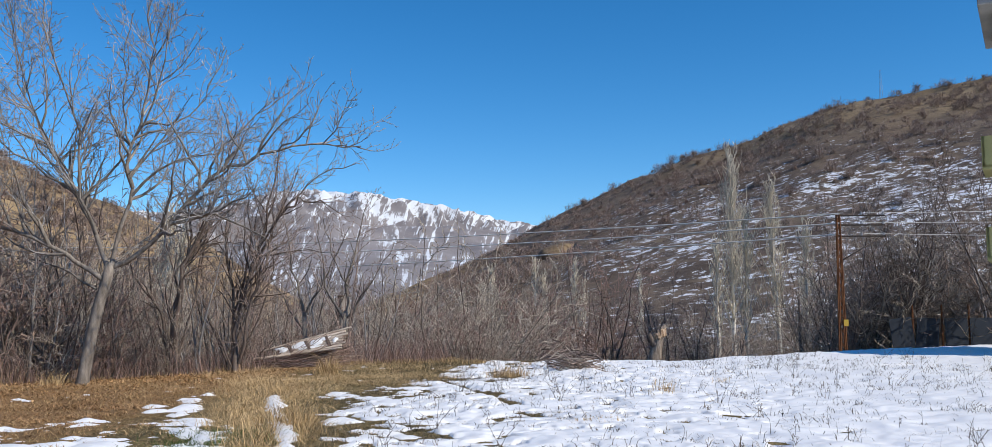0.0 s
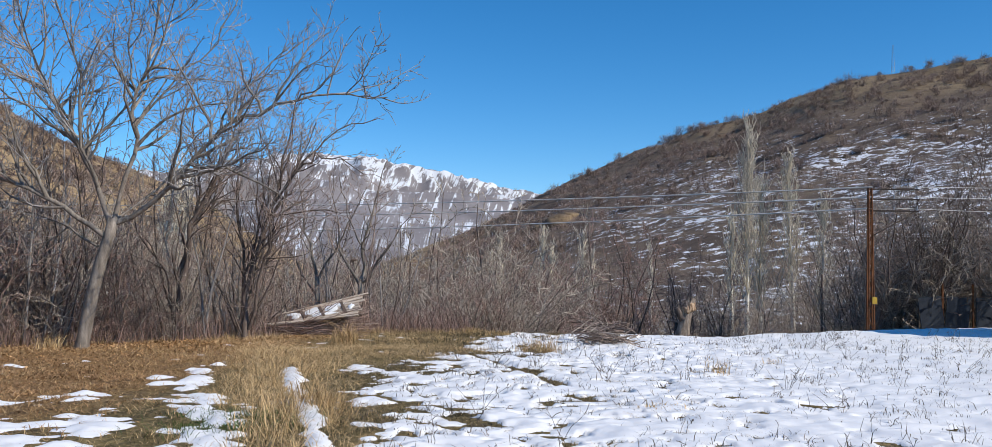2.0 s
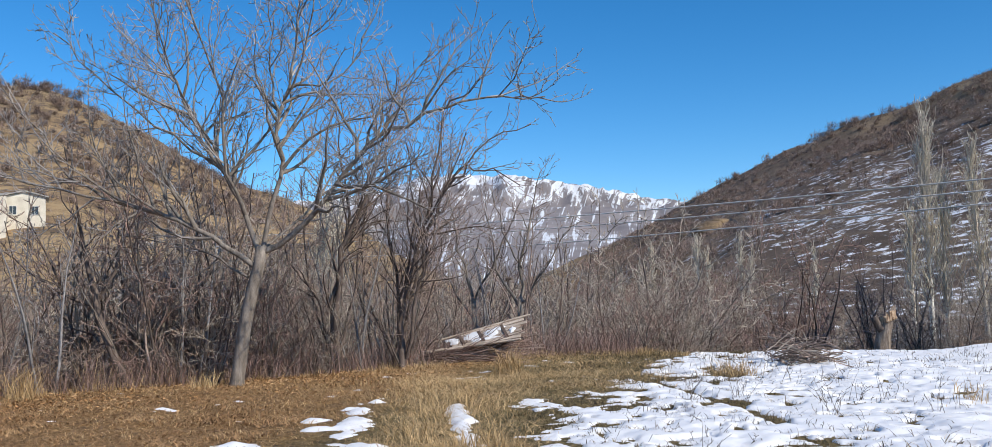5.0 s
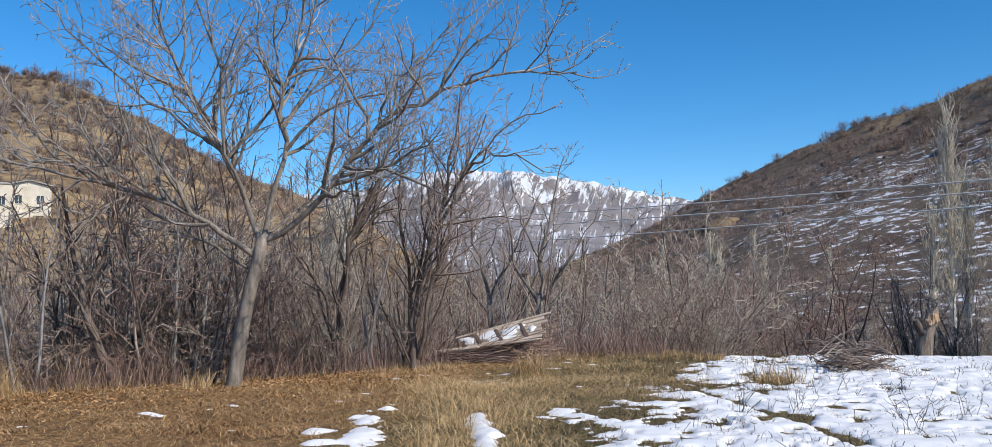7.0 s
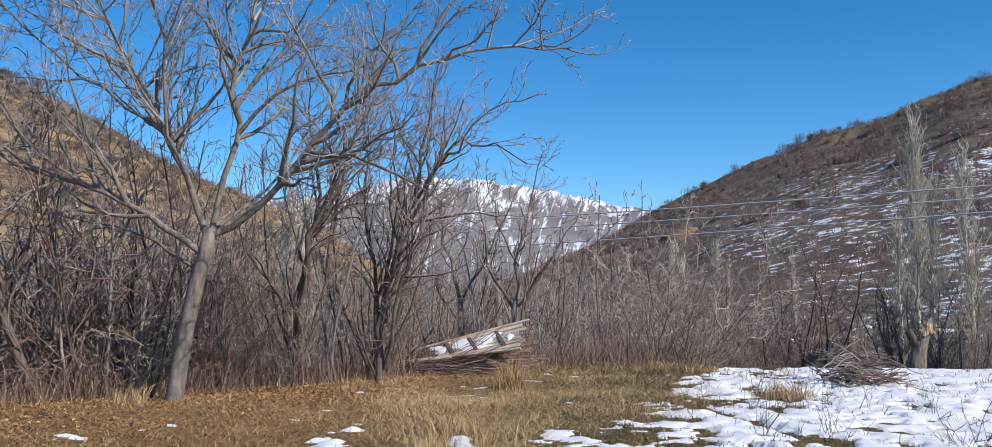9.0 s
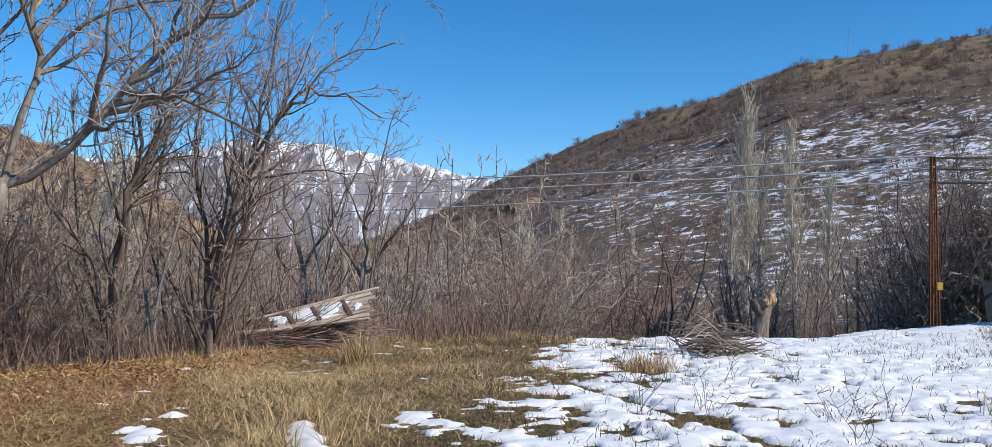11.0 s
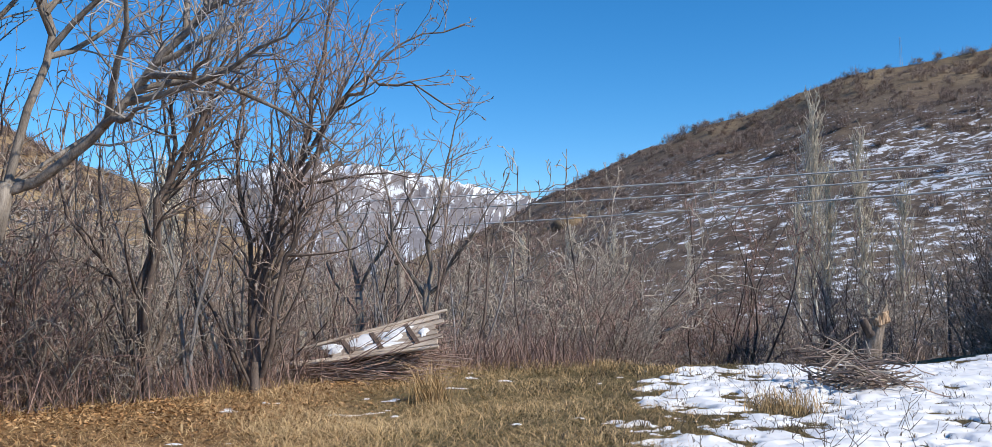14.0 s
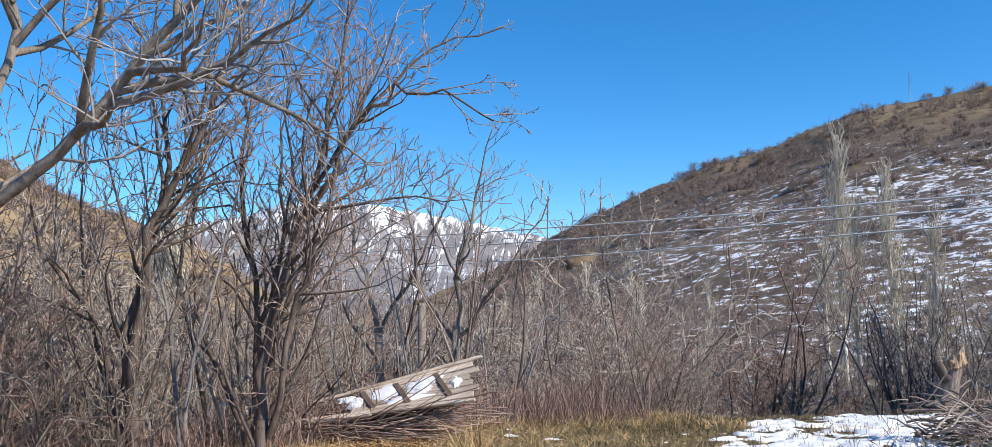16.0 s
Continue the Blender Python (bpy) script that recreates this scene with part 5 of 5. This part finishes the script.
# ---- mast on the ridge ----
ma = radians(22.4)
mx, my = CX + 384 * math.sin(ma), CY + 384 * math.cos(ma)
mast = empty("radio_mast", pose(mx, my, ground_z(mx, my)), "thin white lattice radio mast on the ridge", "mast")
for k in range(3):
    t = Tubes()
    t.add([Vector((0.9 * math.cos(2.1 * k), 0.9 * math.sin(2.1 * k), -2)), Vector((0.3 * math.cos(2.1 * k), 0.3 * math.sin(2.1 * k), 13.5))], [0.05, 0.04], 4)
    part_me("leg", t.mesh("leg", STEEL), mast)
for k in range(9):
    box_part("rung", (0, 0, 1.5 * k), (1.1 - 0.07 * k, 0.05, 0.05), STEEL, mast)

# ---- buildings ----
PLASTER_YELLOW = material("yellow_plaster", ((0.42, 0.36, 0.14), (0.5, 0.44, 0.18)), 0.8, 0.9, 0.15, 30)
PLASTER_WHITE = material("white_plaster", ((0.5, 0.47, 0.41), (0.76, 0.74, 0.68)), 0.9, 0.9, 0.2, 9)
PLASTER_CREAM = material("cream_plaster", ((0.54, 0.48, 0.38), (0.76, 0.71, 0.6)), 0.9, 0.9, 0.2, 9)
PLASTER_RED = material("red_plaster", ((0.50, 0.13, 0.055), (0.60, 0.19, 0.09)), 0.8, 0.9, 0.15, 30)
ROOF_RED = material("red_roof_sheet", ((0.26, 0.07, 0.05), (0.36, 0.12, 0.08)), 1.0, 0.7, 0.2, 20)
ROOF_GREY = material("grey_roof_sheet", ((0.3, 0.29, 0.27), (0.46, 0.44, 0.41)), 1.0, 0.6, 0.2, 20)
GLASS = material("dark_window_glass", ((0.03, 0.035, 0.04), (0.06, 0.065, 0.07)), 1.0, 0.08, 0, 10, spec=0.6)
# blue sheet with the house's shade put into its colour
FENCE = material("shaded_blue_sheet", ((0.02, 0.028, 0.042), (0.04, 0.05, 0.07)), 1.5, 0.6, 0.2, 20)


def house(name, at, turn, size, wall, roof_mat, label, gable=0.0, eave=0.4, rows=2, cols=3, balcony=False, sides="f"):
    """Walls, a gabled or flat roof, and framed windows on its fronts."""
    w, d, h = size
    root = empty(name, pose(*at, 0, 0, turn), label, "house")
    box_part("wall", (0, 0, h / 2 - 0.8), (w, d, h + 1.6), wall, root)
    bm = bmesh.new()
    a, b = w / 2 + eave, d / 2 + eave
    if gable:
        sect = [(-a, h - 0.02), (0, h + gable), (a, h - 0.02), (a, h + 0.14), (0, h + gable + 0.18), (-a, h + 0.14)]
        rows_ = [[bm.verts.new((x, y, z)) for x, z in sect] for y in (-b, b)]
        for k in range(6):
            bm.faces.new((rows_[0][k], rows_[0][(k + 1) % 6], rows_[1][(k + 1) % 6], rows_[1][k]))
        bm.faces.new(rows_[0][::-1])
        bm.faces.new(rows_[1])
        part("roof", bm, roof_mat, root)
        bm = bmesh.new()
        for y in (-d / 2, d / 2 - 0.1):
            v = [bm.verts.new(q) for q in ((-w / 2, y, h), (w / 2, y, h), (0, y, h + gable * 0.93), (-w / 2, y + 0.1, h), (w / 2, y + 0.1, h), (0, y + 0.1, h + gable * 0.93))]
            bm.faces.new(v[:3])
            bm.faces.new(v[3:][::-1])
        part("gable", bm, wall, root)
    else:
        add_box(bm, pose(0, 0, h + 0.13), (2 * a, 2 * b, 0.26), 0.03)
        part("roof", bm, roof_mat, root)
    for face in sides:
        for r in range(rows):
            for c in range(cols):
                span = w if face == "f" else d
                u = span * ((c + 0.5) / cols - 0.5)
                z = h * (r + 0.55) / rows
                if face == "f":
                    m = pose(u, -d / 2, z)
                else:
                    m = pose(-w / 2, u, z, 0, 0, -90)
                win = new("window")
                win.parent = root
                win.matrix_local = m
                box_part("pane", (0, 0.0, 0), (0.86, 0.04, 1.16), GLASS, win)
                for fx, fz, fw, fh in ((-0.47, 0, 0.09, 1.34), (0.47, 0, 0.09, 1.34), (0, 0.62, 1.0, 0.09), (0, -0.62, 1.0, 0.09), (0, 0, 0.06, 1.2)):
                    box_part("window_frame", (fx, -0.03, fz), (fw, 0.08, fh), PLASTER_WHITE, win)
                if balcony and c == cols - 1:
                    bal = box_part("balcony", (0, -0.6, -0.85), (2.2, 1.2, 0.16), PLASTER_WHITE, root)
                    bal.matrix_local = m @ pose(0, -0.6, -0.85)
                    par = box_part("balcony_parapet", (0, 0, 0), (2.2, 0.1, 0.8), PLASTER_WHITE, root)
                    par.matrix_local = m @ pose(0, -1.15, -0.4)
    return root


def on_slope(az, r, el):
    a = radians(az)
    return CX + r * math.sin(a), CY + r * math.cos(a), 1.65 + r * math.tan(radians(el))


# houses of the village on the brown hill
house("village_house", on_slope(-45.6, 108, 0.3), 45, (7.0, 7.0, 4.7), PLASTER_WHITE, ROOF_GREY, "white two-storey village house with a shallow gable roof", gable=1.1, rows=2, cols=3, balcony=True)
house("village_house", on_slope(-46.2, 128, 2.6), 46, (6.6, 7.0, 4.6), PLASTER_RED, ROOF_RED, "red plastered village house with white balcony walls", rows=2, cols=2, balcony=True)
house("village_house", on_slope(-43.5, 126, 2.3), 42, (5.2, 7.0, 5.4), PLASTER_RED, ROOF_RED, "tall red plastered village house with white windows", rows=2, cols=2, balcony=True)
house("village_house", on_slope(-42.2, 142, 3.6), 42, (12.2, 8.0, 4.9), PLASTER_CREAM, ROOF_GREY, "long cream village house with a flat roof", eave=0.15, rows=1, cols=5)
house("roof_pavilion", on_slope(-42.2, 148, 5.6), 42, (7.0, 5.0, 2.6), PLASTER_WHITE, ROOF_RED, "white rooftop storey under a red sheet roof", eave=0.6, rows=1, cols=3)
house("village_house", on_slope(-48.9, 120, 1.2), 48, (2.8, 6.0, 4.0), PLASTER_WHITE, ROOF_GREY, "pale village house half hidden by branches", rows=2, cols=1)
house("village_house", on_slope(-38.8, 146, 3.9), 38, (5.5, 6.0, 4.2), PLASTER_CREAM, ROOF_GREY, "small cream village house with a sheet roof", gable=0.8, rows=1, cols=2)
house("farm_shed", on_slope(-51.6, 27, -4.6), 50, (3.0, 3.0, 1.7), PLASTER_WHITE, ROOF_GREY, "white shed with a grey sheet roof below the bank", gable=0.7, rows=1, cols=2)

# yellow apartment house beside the field: eaves and balconies only come into view
block = house("apartment_house", (23.4, 26.0, 0.0), -29.5, (14.0, 3.2, 10.7), PLASTER_YELLOW, ROOF_GREY, "yellow plastered apartment house with deep eaves and balconies", eave=1.25, rows=4, cols=1, sides="s")
for zz in (2.9, 5.8):
    box_part("balcony", (-7.7, -0.5, zz), (1.4, 2.2, 0.16), PLASTER_YELLOW, block)
    box_part("balcony_parapet", (-8.35, -0.5, zz + 0.5), (0.1, 2.2, 1.0), PLASTER_YELLOW, block)
    box_part("balcony_end", (-7.7, -1.55, zz + 0.5), (1.4, 0.1, 1.0), PLASTER_YELLOW, block)
box_part("eave_box", (-7.42, 0, 10.4), (0.9, 3.6, 0.56), PLASTER_YELLOW, block)

# blue sheet fence behind the field, its colour darkened as if in the house's shadow
fence = empty("sheet_fence", pose(19.2, 41.0, ground_z(19.2, 41.0)), "blue sheet-metal fence panels coloured dark as in shade, some leaning", "fence")
for k, (fx, ft) in enumerate(((-1.5, -7), (-0.4, 5), (0.9, 0), (2.0, 0))):
    box_part("fence_panel", (fx, 0, 0.8), (1.0, 0.03, 1.7), FENCE, fence, turn=(0, ft, 0))
for fx in (-1.0, 0.3, 1.5, 2.6):
    box_part("fence_post", (fx, 0.06, 1.0), (0.07, 0.07, 2.5), RUST, fence)

# lamp posts by the lane below the bank
for lx, ly, hh, mat, lab in ((-12.4, 13.5, 0, RUST, "rusty iron street lamp post with a white lamp head"), (-13.6, 15.3, -1, WOOD, "short wooden lamp post with a white lamp head")):
    g0 = ground_z(lx, ly)
    tall = (3.45 if hh == 0 else 1.0) - g0
    lamp = empty("street_lamp", pose(lx, ly, g0), lab, "street lamp")
    t = Tubes()
    t.add([Vector((0, 0, -0.3)), Vector((0, 0, tall * 0.5)), Vector((0.02, 0, tall - 0.1))], [0.045, 0.04, 0.034] if hh == 0 else [0.045, 0.04, 0.035], 8)
    part_me("pole", t.mesh("pole", mat), lamp)
    t = Tubes()
    t.add([Vector((0.02, 0, tall - 0.1)), Vector((0.05, -0.05, tall + 0.12)), Vector((0.15, -0.1, tall + 0.18))], [0.02, 0.02, 0.016], 6)
    part_me("bracket", t.mesh("bracket", STEEL), lamp)
    lump("lamp_head", (0.2, -0.12, tall + 0.2), (0.13, 0.08, 0.06), PLASTER_WHITE, lamp, 4.0, "white lamp head")

# rock outcrop at the foot of the snowy hill; its dark hollow is a near-black lump
ROCK = material("tan_rock", ((0.10, 0.07, 0.045), (0.2, 0.14, 0.085), (0.29, 0.21, 0.12)), 0.25, 0.9, 0.8, 2.0, bump_far=0.6)
# the hollow's shade, put into a near-black colour on one lump
HOLLOW_SHADE = material("hollow_shade", ((0.02, 0.02, 0.024), (0.05, 0.05, 0.055)), 0.25, 0.8, 0.8, 2.0, bump_far=0.6)
rx, ry, rz = on_slope(2.9, 235, 2.4)
crag = empty("rock_outcrop", pose(rx, ry, ground_z(rx, ry)), "tan rock outcrop with a shaded hollow", "rock")
for k, (cx_, cy_, cz_, s1, s2, s3) in enumerate(((-2.0, 0, 0.5, 4.5, 4, 3.2), (-5.5, 2, -1.0, 4.5, 4, 2.4), (3.4, 2.5, 1.2, 3.0, 3.5, 2.8), (0.5, 3, 3.0, 3.5, 3, 1.6))):
    lump("rock", (cx_, cy_, cz_ - 1.4), (s1, s2, s3), HOLLOW_SHADE if k == 2 else ROCK, crag, 5.7 * k, "near-black lump standing in for the shaded hollow" if k == 2 else "")

POST_STONE = material("flaking_whitewash", ((0.22, 0.19, 0.15), (0.5, 0.46, 0.38), (0.7, 0.67, 0.6)), 4.0, 0.9, 0.5, 14)
# whitewashed stone posts down behind the bank
for wx, wy, wtop, ww in ((-10.17, 33.0, 0.2, 0.2), (-8.68, 33.0, 0.1, 0.2), (-10.58, 33.1, -0.4, 0.16)):
    gz = ground_z(wx, wy)
    bm = bmesh.new()
    tall = wtop - gz
    add_box(bm, pose(0, 0, tall / 2 - 0.1), (ww, ww, tall + 0.2), 0.0)
    bmesh.ops.subdivide_edges(bm, edges=bm.edges[:], cuts=3, use_grid_fill=True)
    for v in bm.verts:
        v.co += Vector((noise.noise(v.co * 3 + Vector((wx, 0, 0))), noise.noise(v.co * 3 + Vector((0, wx, 0))), 0.6 * noise.noise(v.co * 2 + Vector((0, 0, wx))))) * 0.07
    ob = part("stone_post", bm, POST_STONE)
    ob.matrix_world = pose(wx, wy, gz, rng.gauss(0, 2), rng.gauss(0, 2), rng.uniform(0, 40))
    tagged(ob, "crumbling whitewashed stone post behind the bank", "post", "whitewashed posts")

# lone iron post beyond the field
t = Tubes()
gz = ground_z(15.1, 47.4)
t.add([Vector((0, 0, -0.3)), Vector((0.02, 0, 1.7 - gz))], [0.075, 0.06], 7)
ob = new("iron_post", t.mesh("iron_post", BARK_DARK))
ob.matrix_world = pose(15.1, 47.4, gz)
tagged(ob, "thin dark upright post beyond the field", "post")
